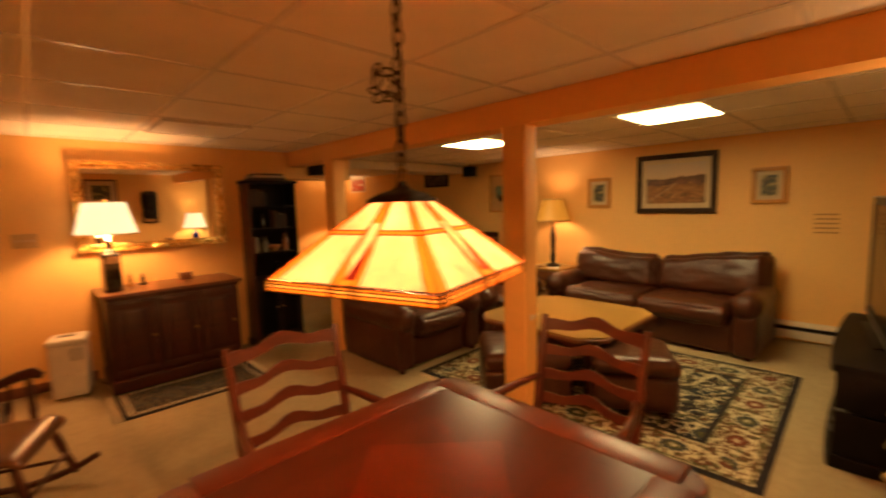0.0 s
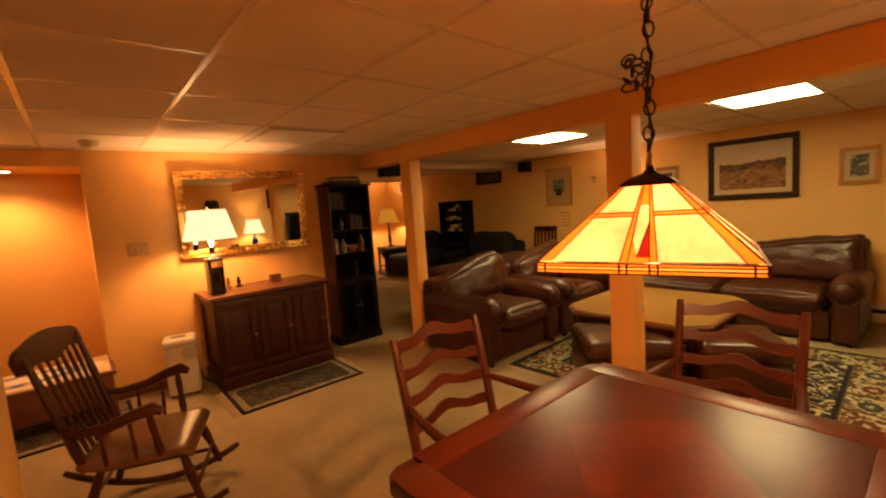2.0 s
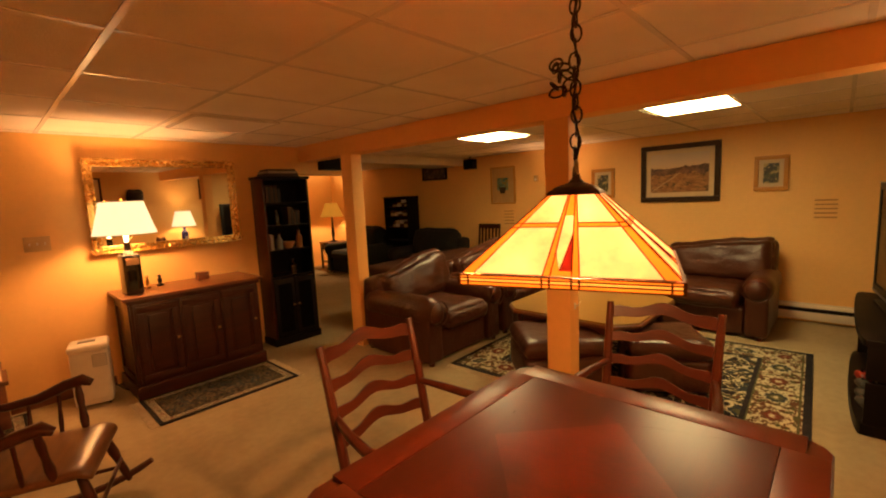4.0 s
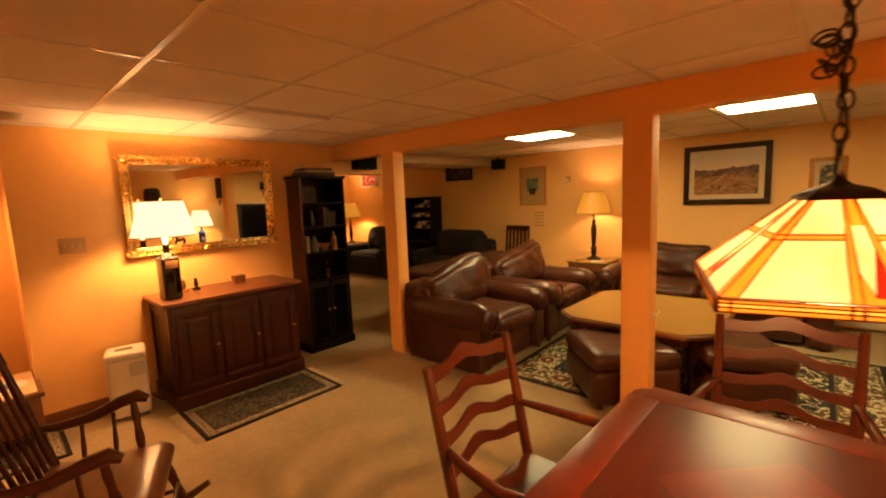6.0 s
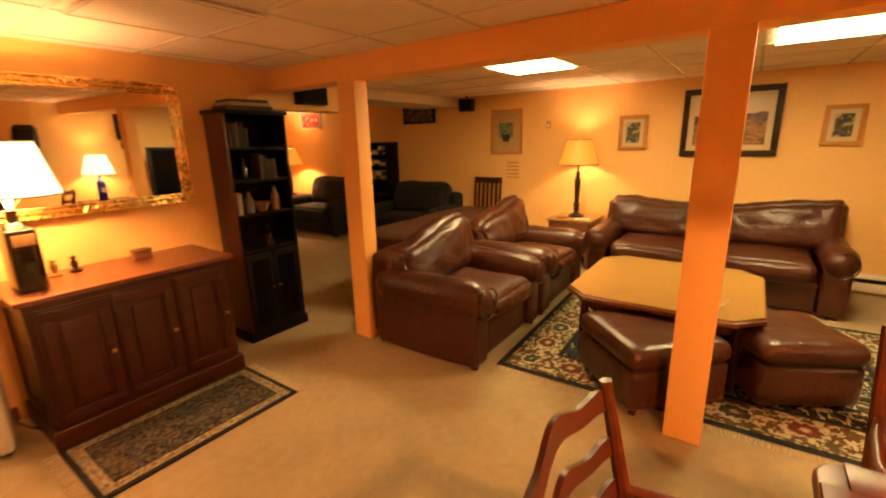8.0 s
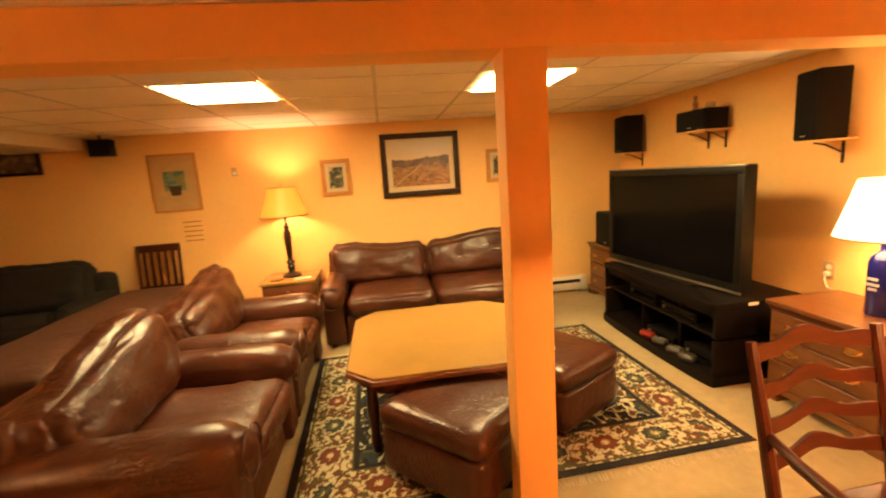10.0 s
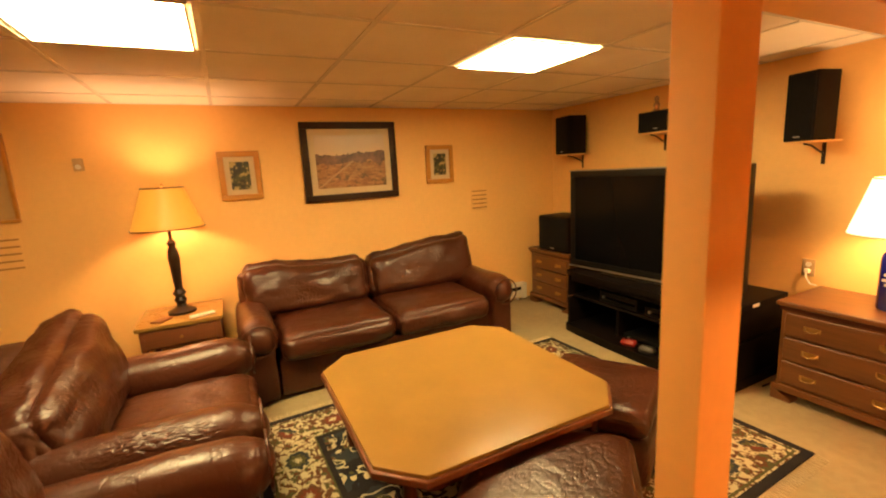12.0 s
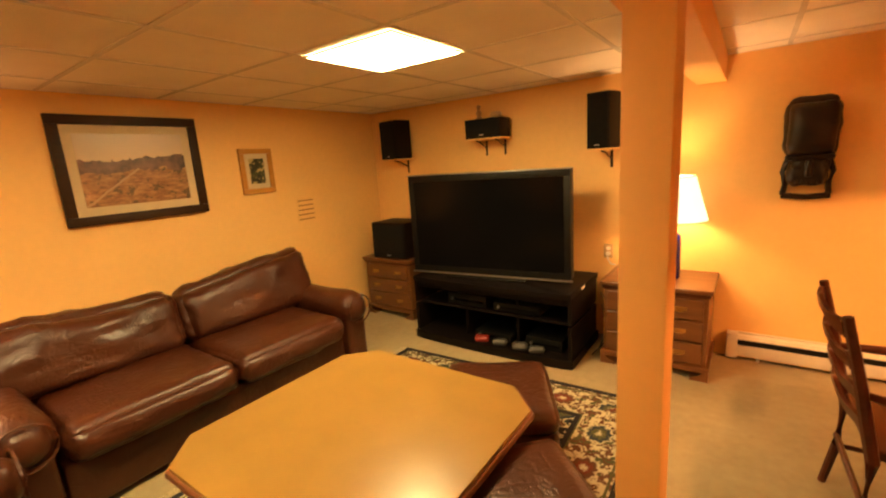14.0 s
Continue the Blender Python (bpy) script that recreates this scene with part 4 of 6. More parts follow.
sofa("leather_sofa", "brown leather two-seat sofa with rolled arms, soft and creased", pose(5.86, 2.06, 0, 0, 0, -90), 2.18, 1.0, 2, 0.25, 0.85, seed=1.3, slump=0.03, spread=0.20, rise=((-0.02, -0.045), (-0.065, 0.035)))
sofa("leather_armchair", "brown leather armchair with plump creased back cushion", pose(3.10, 4.12, 0), 1.12, 1.02, 1, 0.25, 0.86, seed=4.1, category="armchair", group="leather armchairs", spread=0.15, slump=0.05, rise=((-0.09, 0.02),))
sofa("leather_armchair", "brown leather armchair with plump creased back cushion", pose(4.23, 4.12, 0), 1.10, 1.02, 1, 0.25, 0.86, seed=9.7, category="armchair", group="leather armchairs", spread=0.15, slump=0.05, rise=((-0.09, 0.02),))


def ottoman(m, s, seed):
    ob = thing("ottoman", "square brown leather ottoman with a padded top", "ottoman", m, "leather ottomans")
    h = s / 2
    part("base", soft(B(), -h + 0.01, h - 0.01, -h + 0.01, h - 0.01, 0.04, 0.29, 0.04, 8, (0.01, 0.01, 0), 0.004, seed), LEATHER, ob)
    part("cushion", soft(B(), -h, h, -h, h, 0.275, 0.408, 0.06, 12, (0, 0, 0.015), 0.006, seed + 3), LEATHER, ob)
    for x in (-h + 0.07, h - 0.07):
        for y in (-h + 0.07, h - 0.07):
            part("foot", cyl(B(), (x, y, 0), (x, y, 0.06), 0.022, 0.028), WALNUT, ob)
    return ob


ottoman(pose(3.03, 2.17, 0.012, 0, 0, 45), 0.63, 2.0)
ottoman(pose(3.43, 1.50, 0.012, 0, 0, 30), 0.56, 6.0)


def coffee_table(m, w, d):
    ob = thing("coffee_table", "square honey-oak coffee table with clipped corners and dark base", "coffee table", m)
    hw, hd = w / 2, d / 2

    def octagon(k, c):
        a, b = hw - k, hd - k
        return [(-a + c, -b), (a - c, -b), (a, -b + c), (a, b - c), (a - c, b), (-a + c, b), (-a, b - c), (-a, -b + c)]
    part("tabletop", prism(B(), octagon(0.012, 0.148), 0.478, 0.492, bevel=0.004), VENEER, ob, "honey-coloured oak veneer top")
    part("edge_moulding", prism(B(), octagon(0.0, 0.15), 0.452, 0.478, bevel=0.009), REDBROWN, ob, "reddish moulded edge")
    bm = B()
    ring = octagon(0.10, 0.13)
    for p, q in zip(ring, ring[1:] + ring[:1]):
        tube(bm, [(p[0], p[1], 0.442), (q[0], q[1], 0.442)], 0.012, 6)
    part("apron_bead", bm, REDBROWN, ob)
    part("apron", prism(B(), octagon(0.07, 0.13), 0.372, 0.4515), WALNUT, ob, "dark reddish skirt under the top")
    for sx in (-1, 1):
        for sy in (-1, 1):
            x, y = sx * (hw - 0.135), sy * (hd - 0.135)
            part("leg", turned(B(), (x, y, 0.0), (x, y, 0.446), [0.022, 0.03, 0.024, 0.03, 0.034, 0.03, 0.026, 0.034], 12), WALNUT, ob)
    return ob


coffee_table(pose(3.715, 2.185, 0.012), 1.19, 1.17)


def side_table(name, label, m, w, d, h, top, body, drawers=1):
    ob = thing(name, label, "side table", m)
    part("top", box(B(), -w / 2 - 0.02, w / 2 + 0.02, -d / 2 - 0.02, d / 2 + 0.01, h - 0.028, h, 0.006), top, ob)
    part("body", box(B(), -w / 2, w / 2, -d / 2, d / 2, h - 0.17, h - 0.028, 0.002), body, ob)
    dr = part("drawer", box(B(), -w / 2 + 0.03, w / 2 - 0.03, -d / 2 - 0.012, -d / 2 + 0.002, h - 0.155, h - 0.042, 0.004), body, ob)
    part("knob", cyl(B(), (0, -d / 2 - 0.03, h - 0.1), (0, -d / 2 - 0.01, h - 0.1), 0.012, 0.007), BRASS, dr)
    for sx in (-1, 1):
        for sy in (-1, 1):
            part("leg", box(B(), sx * (w / 2 - 0.02) - 0.018, sx * (w / 2 - 0.02) + 0.018, sy * (d / 2 - 0.02) - 0.018, sy * (d / 2 - 0.02) + 0.018, 0, h - 0.17, 0.003), body, ob)
    part("shelf", box(B(), -w / 2 + 0.02, w / 2 - 0.02, -d / 2 + 0.02, d / 2 - 0.02, 0.15, 0.17, 0.002), body, ob)
    return ob


side_table("end_table", "small oak end table with a drawer beside the sofa", pose(5.61, 3.50, 0, 0, 0, -90), 0.50, 0.50, 0.58, OAK, REDBROWN)

ob = thing("table_lamp", "table lamp with amber shade and dark turned wooden base", "table lamp", pose(5.62, 3.50, 0.58))
part("base", lathe(B(), [(0.095, 0), (0.095, 0.018), (0.07, 0.03), (0.035, 0.05), (0.028, 0.07)]), MASK, ob)
part("column", lathe(B(), [(0.03, 0.07), (0.042, 0.10), (0.03, 0.125), (0.046, 0.15), (0.034, 0.17), (0.026, 0.19), (0.030, 0.25), (0.040, 0.42), (0.034, 0.47), (0.022, 0.50), (0.030, 0.53), (0.012, 0.56), (0.012, 0.62)]), MASK, ob)
sh = part("lampshade", shade_mesh(0.135, 0.235, 0.64, 0.93), SHADE_AMBER, ob, "glowing amber fabric shade")
part("shade_trim", trim_ring(0.235, 0.64, 0.005), REDBROWN, sh)
part("shade_trim", trim_ring(0.135, 0.93, 0.005), REDBROWN, sh)
part("harp", tube(B(), [(0, 0, 0.60), (0.05, 0, 0.66), (0.05, 0, 0.86), (0, 0, 0.93)], 0.003, 6), BRASS, ob)
part("finial", lathe(B(), [(0.004, 0.92), (0.012, 0.94), (0.012, 0.95), (0.003, 0.965)], n=10), BRASS, ob)
for i, (x, y, a, c) in enumerate(((5.42, 3.36, 20, WHITE), (5.46, 3.62, -35, REDBROWN))):
    o = thing("remote_control" if i == 0 else "booklet", "grey remote control lying on the end table" if i == 0 else "small red-brown booklet on the end table", "remote control" if i == 0 else "book", pose(x, y, 0.58, 0, 0, a))
    part("body" if i == 0 else "cover", soft(B(), -0.025, 0.025, -0.085, 0.085, 0, 0.02, 0.009, 6) if i == 0 else box(B(), -0.06, 0.06, -0.04, 0.04, 0, 0.012, 0.002), c, o)
    if i == 0:
        for k in range(5):
            part("button", cyl(B(), (0.008 * (-1) ** k, -0.05 + 0.024 * k, 0.019), (0.008 * (-1) ** k, -0.05 + 0.024 * k, 0.0225), 0.005), BLACK, o)
    else:
        part("pages", box(B(), -0.056, 0.058, -0.0385, 0.0385, 0.003, 0.009), MAT_BOARD, o)


# ---------------------------------------------------------------- rugs
def rug(name, label, x0, x1, y0, y1, mat, fringe, turn=0.0):
    hx, hy = (x1 - x0) / 2, (y1 - y0) / 2
    ob = thing(name, label, "rug", pose((x0 + x1) / 2, (y0 + y1) / 2, 0, 0, 0, turn))
    bm = box(B(), -hx, hx, -hy, hy, 0.001, 0.011, 0.004)
    part("woven_field", bm, mat, ob)
    if fringe:
        rnd = random.Random(7)
        for s in (-1, 1):
            bm = B()
            n = int(2 * hy / 0.009)
            for i in range(n):
                y = -hy + 2 * hy * (i + 0.5) / n
                tube(bm, [(s * hx, y, 0.006), (s * (hx + 0.03), y + rnd.uniform(-0.006, 0.006), 0.004), (s * (hx + 0.055 + rnd.uniform(0, 0.012)), y + rnd.uniform(-0.012, 0.012), 0.003)], 0.0018, 4)
            tagged(part("fringe", bm, MAT_BOARD, ob, "cream knotted fringe"), kind="stuff")
    return ob


rug("area_rug", "large dark floral rug with a cream border of rosettes", 2.815, 4.725, 0.635, 3.115, rug_pattern("floral_rug", 0.955, 1.24, 0.045, 0.30, 0.31, 7.0), True, 2.0)
rug("hearth_rug", "small dark patterned rug with cream fringe by the sideboard", 0.73, 1.78, 3.975, 4.56, rug_pattern("small_rug", 0.525, 0.2925, 0.028, 0.06, 0.08, 13.0, (0.15, 0.11, 0.065)), True)
rug("alcove_rug", "small dark patterned mat in front of the low table", -0.95, 0.12, 4.50, 5.06, rug_pattern("alcove_rug", 0.535, 0.28, 0.028, 0.06, 0.08, 13.0, (0.15, 0.11, 0.065)), False)


# ---------------------------------------------------------------- case furniture
def knob_pull(parent, x, y, z):
    h = part("handle", tube(B(), [(x - 0.035, y, z + 0.004), (x - 0.028, y - 0.018, z - 0.008), (x, y - 0.022, z - 0.013), (x + 0.028, y - 0.018, z - 0.008), (x + 0.035, y, z + 0.004)], 0.0035, 6), BRASS, parent, "brass bail handle")
    part("backplate", box(B(), x - 0.042, x + 0.042, y - 0.001, y + 0.002, z - 0.012, z + 0.014, 0.0008), BRASS, h)


def dresser(name, label, m, w, d, h, rows, cols=2, mat=None):
    """Front towards local -y; origin at the middle of the back."""
    mat = mat or PINE
    ob = thing(name, label, "dresser", m)
    part("top", box(B(), -w / 2 - 0.025, w / 2 + 0.025, -d - 0.025, 0.0, h - 0.03, h, 0.008, 3), mat, ob)
    part("carcass", box(B(), -w / 2, w / 2, -d, -0.005, 0.09, h - 0.03, 0.003), mat, ob)
    part("cornice", box(B(), -w / 2 - 0.01, w / 2 + 0.01, -d - 0.012, -0.004, h - 0.055, h - 0.0305, 0.004), WALNUT, ob)
    part("plinth", box(B(), -w / 2 - 0.02, w / 2 + 0.02, -d - 0.02, -0.004, 0.06, 0.10, 0.008), mat, ob)
    for sx in (-1, 1):
        for y in (-d + 0.03, -0.06):
            part("bracket_foot", prism(B(), [(0, 0), (0.11, 0), (0.10, 0.02), (0.05, 0.045), (0.04, 0.06), (0, 0.06)], -0.05, 0.05, Matrix.Translation((sx * (w / 2 + 0.018), y, 0)) @ Matrix(((-sx, 0, 0, 0), (0, 0, 1, 0), (0, 1, 0, 0), (0, 0, 0, 1)))), mat, ob)
    step = (h - 0.06 - 0.115) / rows
    for i in range(rows):
        z0 = 0.112 + step * i
        dr = part("drawer", box(B(), -w / 2 + 0.025, w / 2 - 0.025, -d - 0.016, -d + 0.002, z0 + 0.008, z0 + step - 0.008, 0.007, 3), mat, ob)
        for c in range(cols):
            x = (c - (cols - 1) / 2) * w * 0.5
            knob_pull(dr, x, -d - 0.0165, z0 + step / 2)
    return ob


dresser("dresser", "brown oak three-drawer dresser with brass handles by the wall", pose(2.93, -0.34, 0, 0, 0, 180), 0.66, 0.50, 0.635, 3)
dresser("corner_dresser", "small brown oak drawer chest in the corner by the television", pose(5.46, -0.32, 0, 0, 0, 180), 0.60, 0.42, 0.62, 3)
bottle_lamp("table_lamp", "cobalt blue bottle lamp with glowing white shade", pose(2.86, -0.08, 0.635), COBALT, False, 0.40, (0.42, 0.72), 0.13, 0.215)

# power outlet with a white cord
ob = thing("wall_outlet", "ivory wall outlet with a white plug", "outlet", pose(3.36, -0.35, 0.745, 0, 0, 180))
part("plate", box(B(), -0.036, 0.036, -0.008, 0.0, -0.058, 0.058, 0.003), plain("tan_plate", (0.42, 0.28, 0.13), 0.5), ob)
for z in (-0.022, 0.022):
    part("socket", cyl(B(), (0, -0.0105, z), (0, -0.007, z), 0.017), WHITE, ob)
part("plug", box(B(), -0.014, 0.014, -0.035, -0.0105, -0.034, -0.008, 0.004), WHITE, ob)
part("cord", tube(B(), [(0, -0.03, -0.03), (0.005, -0.04, -0.06), (0.03, -0.045, -0.10), (0.07, -0.05, -0.104)], 0.005, 6), WHITE, ob)

# sideboard under the mirror
ob = thing("sideboard", "dark walnut panelled sideboard with a lighter top edge", "sideboard", pose(1.26, 5.13, 0) @ Matrix.Diagonal((1, 1, 0.9765, 1)))
part("top", box(B(), -0.545, 0.545, -0.57, 0, 0.825, 0.852, 0.006, 3), REDBROWN, ob, "reddish-brown polished top")
part("carcass", box(B(), -0.50, 0.50, -0.535, -0.005, 0.10, 0.825, 0.002), WALNUT, ob)
part("plinth", box(B(), -0.525, 0.525, -0.56, -0.004, 0.0, 0.11, 0.012, 3), WALNUT, ob)
part("cornice", box(B(), -0.52, 0.52, -0.553, -0.004, 0.795, 0.8245, 0.006), WALNUT, ob)
for i in range(3):
    x = -0.48 + 0.322 * i
    d = part("door", box(B(), x, x + 0.314, -0.548, -0.534, 0.125, 0.785, 0.003), WALNUT, ob)
    bm = B()
    for a in ((0.012, 0.302, 0.015, 0.07), (0.012, 0.302, 0.59, 0.645), (0.012, 0.06, 0.07, 0.59), (0.254, 0.302, 0.07, 0.59)):
        box(bm, x + a[0], x + a[1], -0.559, -0.5485, 0.125 + a[2], 0.125 + a[3], 0.004)
    part("door_frame", bm, WALNUT, d)
    part("raised_panel", box(B(), x + 0.085, x + 0.229, -0.557, -0.5485, 0.225, 0.69, 0.007), WALNUT, d)
    part("knob", cyl(B(), (x + 0.28, -0.58, 0.46), (x + 0.28, -0.558, 0.46), 0.012, 0.007), BRASS, d)
for s in (-1, 1):
    bm = B()
    for a in ((-0.52, -0.47, 0.125, 0.785), (-0.07, -0.02, 0.125, 0.785), (-0.47, -0.07, 0.125, 0.18), (-0.47, -0.07, 0.73, 0.785)):
        box(bm, min(s * 0.50, s * 0.511), max(s * 0.50, s * 0.511), *a, 0.002)
    part("side_frame", bm, WALNUT, ob)
bottle_lamp("table_lamp", "table lamp made from a dark square bottle, white shade", pose(0.83, 4.76, 0.832, 0, 0, 8), DARKGLASS, True, 0.42, (0.49, 0.75), 0.145, 0.215)

# small ornaments beside the lamp
for x, y, hgt, mt, nm, lb in ((0.98, 4.98, 0.11, BRASS, "figurine", "small brass ornament on the sideboard"), (1.08, 5.0, 0.10, MASK, "figurine", "small dark carved ornament on the sideboard"), (1.42, 4.97, 0.07, REDBROWN, "trinket_box", "small red-brown lidded box on the sideboard")):
    o = thing(nm, lb, "ornament", pose(x, y, 0.832))
    if nm == "figurine":
        part("body", lathe(B(), [(0.03, 0), (0.032, 0.01), (0.012, 0.02), (0.02, hgt * 0.5), (0.01, hgt * 0.75), (0.016, hgt * 0.88), (0.003, hgt)], n=14), mt, o)
    else:
        part("body", box(B(), -0.05, 0.05, -0.035, 0.035, 0, 0.05, 0.006), mt, o)
        part("lid", box(B(), -0.052, 0.052, -0.037, 0.037, 0.0505, hgt, 0.008), mt, o)

# gilded mirror
ob = thing("wall_mirror", "large rectangular wall mirror in an ornate gilded frame", "mirror", pose(0.655, 5.122, 1.15, 0.5, 0, 0))
W, HT, F = 1.20, 0.80, 0.068
part("glass", box(B(), F - 0.01, W - F + 0.01, -0.030, -0.022, F - 0.01, HT - F + 0.01), MIRROR, ob)
part("backing", box(B(), 0.02, W - 0.02, -0.022, 0.008, 0.02, HT - 0.02), BLACKWOOD, ob)
for name_, (ax, ay), (bx, by) in (("frame_rail", (0, 0), (W, 0)), ("frame_rail", (0, HT), (W, HT)), ("frame_stile", (0, 0), (0, HT)), ("frame_stile", (W, 0), (W, HT))):
    bm = B()
    sx, sy = (1 if ax == 0 else -1), (1 if ay == 0 else -1)
    for k0, k1, dep in ((0.0, 0.016, 0.050), (0.016, 0.052, 0.030), (0.052, F, 0.040)):
        if name_ == "frame_rail":
            y0, y1 = (ay + sy * k0, ay + sy * k1)
            box(bm, k0, W - k0, -dep, -0.021, min(y0, y1), max(y0, y1), 0.006)
        else:
            x0, x1 = (ax + sx * k0, ax + sx * k1)
            box(bm, min(x0, x1), max(x0, x1), -dep - 0.001, -0.021, k1, HT - k1, 0.006)
    part(name_, bm, GILT, ob)
for cx, cz in ((0.03, 0.03), (W - 0.03, 0.03), (0.03, HT - 0.03), (W - 0.03, HT - 0.03), (W / 2, 0.03), (W / 2, HT - 0.03)):
    bm = B()
    wide = 1.7 if cx == W / 2 else 1.0
    for s in (-1, 1):
        # a pair of curling scrolls with a bud between
        curl = [(cx + s * wide * (0.008 + 0.040 * k / 11), -0.046, cz + (0.026 - 0.0016 * k) * math.sin(k * 0.75)) for k in range(12)]
        tube(bm, curl, [0.009 - 0.0005 * k for k in range(12)], 6)
    bmesh.ops.create_icosphere(bm, subdivisions=2, radius=0.016, matrix=Matrix.Translation((cx, -0.048, cz)) @ Matrix.Diagonal((1.2, 0.6, 1.0, 1)))
    part("corner_ornament", bm, GILT, ob, "carved gilt scroll")


def framed_picture(name, label, m, w, h, fw, frame_mat, art, matw=0.06, depth=0.03):
    """Hangs on a wall; local x along it, local -y into the room, origin at the lower left corner."""
    ob = thing(name, label, "picture", m)
    for n_, a in (("frame_rail", (0, w, 0, fw)), ("frame_rail", (0, w, h - fw, h)), ("frame_stile", (0, fw, fw, h - fw)), ("frame_stile", (w - fw, w, fw, h - fw))):
        bm = box(B(), a[0], a[1], -depth, -0.001, a[2], a[3], 0.005)
        part(n_, bm, frame_mat, ob)
    part("mat_board", box(B(), fw - 0.004, w - fw + 0.004, -depth * 0.55, -depth * 0.3, fw - 0.004, h - fw + 0.004), MAT_BOARD, ob)
    k = fw + matw
    bm = box(B(), -w / 2 + k, w / 2 - k, -depth * 0.55 - 0.003, -depth * 0.55 - 0.001, -h / 2 + k, h / 2 - k)
    pic = part("print", bm, art, ob)
    pic.location = (w / 2, 0, h / 2)
    return ob


def blotch(name, cols, scale, rough=0.4):
    n = Nodes(name)
    v = n.coords()
    w = n.node("ShaderNodeTexNoise", Vector=v, Scale=scale, Detail=3.0).outputs[0]
    u = n.node("ShaderNodeTexNoise", Vector=v, Scale=scale * 2.2, Detail=3.0).outputs[0]
    c = n.mix(n.ramp(w, 0.45, 0.55), cols[0], cols[1])
    return n.set(Base_Color=n.mix(n.ramp(u, 0.54, 0.6), c, cols[2]), Roughness=rough, Coat_Weight=0.6, Coat_Roughness=0.05)


LANDSCAPE = landscape("brown_landscape_print")
FOLIAGE = blotch("dark_foliage_print", ((0.012, 0.016, 0.008), (0.045, 0.055, 0.018), (0.42, 0.33, 0.13)), 14)
framed_picture("large_picture", "large framed landscape print in a dark wooden frame", pose(5.908, 2.465, 1.305, 0, 0, -90), 0.87, 0.695, 0.06, FRAMEWOOD, LANDSCAPE, 0.055, 0.04)
framed_picture("small_picture", "small framed foliage print in a light wood frame", pose(5.908, 3.125, 1.375, 0, 0, -90), 0.315, 0.395, 0.044, GOLDWOOD, FOLIAGE, 0.04)
framed_picture("small_picture", "small framed foliage print in a brown wood frame", pose(5.908, 1.28, 1.40, 0, 0, -90), 0.30, 0.375, 0.042, GOLDWOOD, FOLIAGE, 0.04)
flower = framed_picture("flower_picture", "framed flower-pot print on tan board, thin wooden frame", pose(5.908, 4.85, 1.33, 0, 0, -90), 0.47, 0.60, 0.024, GOLDWOOD, plain("tan_board", (0.50, 0.31, 0.12), 0.7), 0.0)
part("flower_print", box(B(), 0.13, 0.34, -0.024, -0.0205, 0.22, 0.42), blotch("teal_flower_print", ((0.07, 0.16, 0.12), (0.17, 0.26, 0.18), (0.24, 0.20, 0.05)), 11), flower, "teal and green flower print")
part("pot", prism(B(), [(0.19, 0.17), (0.28, 0.17), (0.30, 0.27), (0.17, 0.27)], 0.0245, 0.027, Matrix(((1, 0, 0, 0), (0, 0, -1, 0), (0, 1, 0, 0), (0, 0, 0, 1)))), plain("dark_print", (0.04, 0.02, 0.012), 0.6), flower, "dark flower pot")
framed_picture("dark_picture", "wide dark photograph in a black frame", pose(5.908, 6.45, 1.80, 0, 0, -90), 0.62, 0.30, 0.03, BLACKWOOD, blotch("dark_photo", ((0.02, 0.016, 0.014), (0.06, 0.05, 0.04), (0.16, 0.11, 0.07)), 7), 0.0)
framed_picture("red_picture", "red and white framed print on the far wall", pose(5.908, 9.05, 1.80, 0, 0, -90), 0.58, 0.32, 0.015, WHITE, blotch("red_print", ((0.35, 0.03, 0.02), (0.45, 0.06, 0.03), (0.6, 0.5, 0.4)), 9), 0.02)
framed_picture("wall_picture", "large brown picture in a moulded brown frame on the wall", pose(-0.368, 1.42, 1.11, 0, 0, 90), 1.28, 0.92, 0.07, REDBROWN, blotch("brown_print", ((0.16, 0.07, 0.03), (0.20, 0.09, 0.035), (0.24, 0.11, 0.045)), 2.0), 0.0, 0.035)
framed_picture("alcove_picture", "pale print in a thin dark frame", pose(-1.35, 5.798, 1.25, 0, 0, 0), 0.55, 0.70, 0.02, WALNUT, plain("pale_print_paper", (0.5, 0.42, 0.3), 0.6), 0.03)
framed_picture("upper_picture", "framed print in a dark frame with pale mat", pose(1.65, -0.348, 1.46, 0, 0, 180), 0.50, 0.56, 0.03, WALNUT, FOLIAGE, 0.08)
framed_picture("lower_picture", "framed dark photograph in a light wood frame", pose(1.66, -0.348, 1.0, 0, 0, 180), 0.50, 0.41, 0.025, OAK, blotch("grey_photo", ((0.04, 0.04, 0.03), (0.09, 0.085, 0.07), (0.18, 0.16, 0.12)), 9), 0.03)

# carved wall mask, one plain mesh
bm = B()
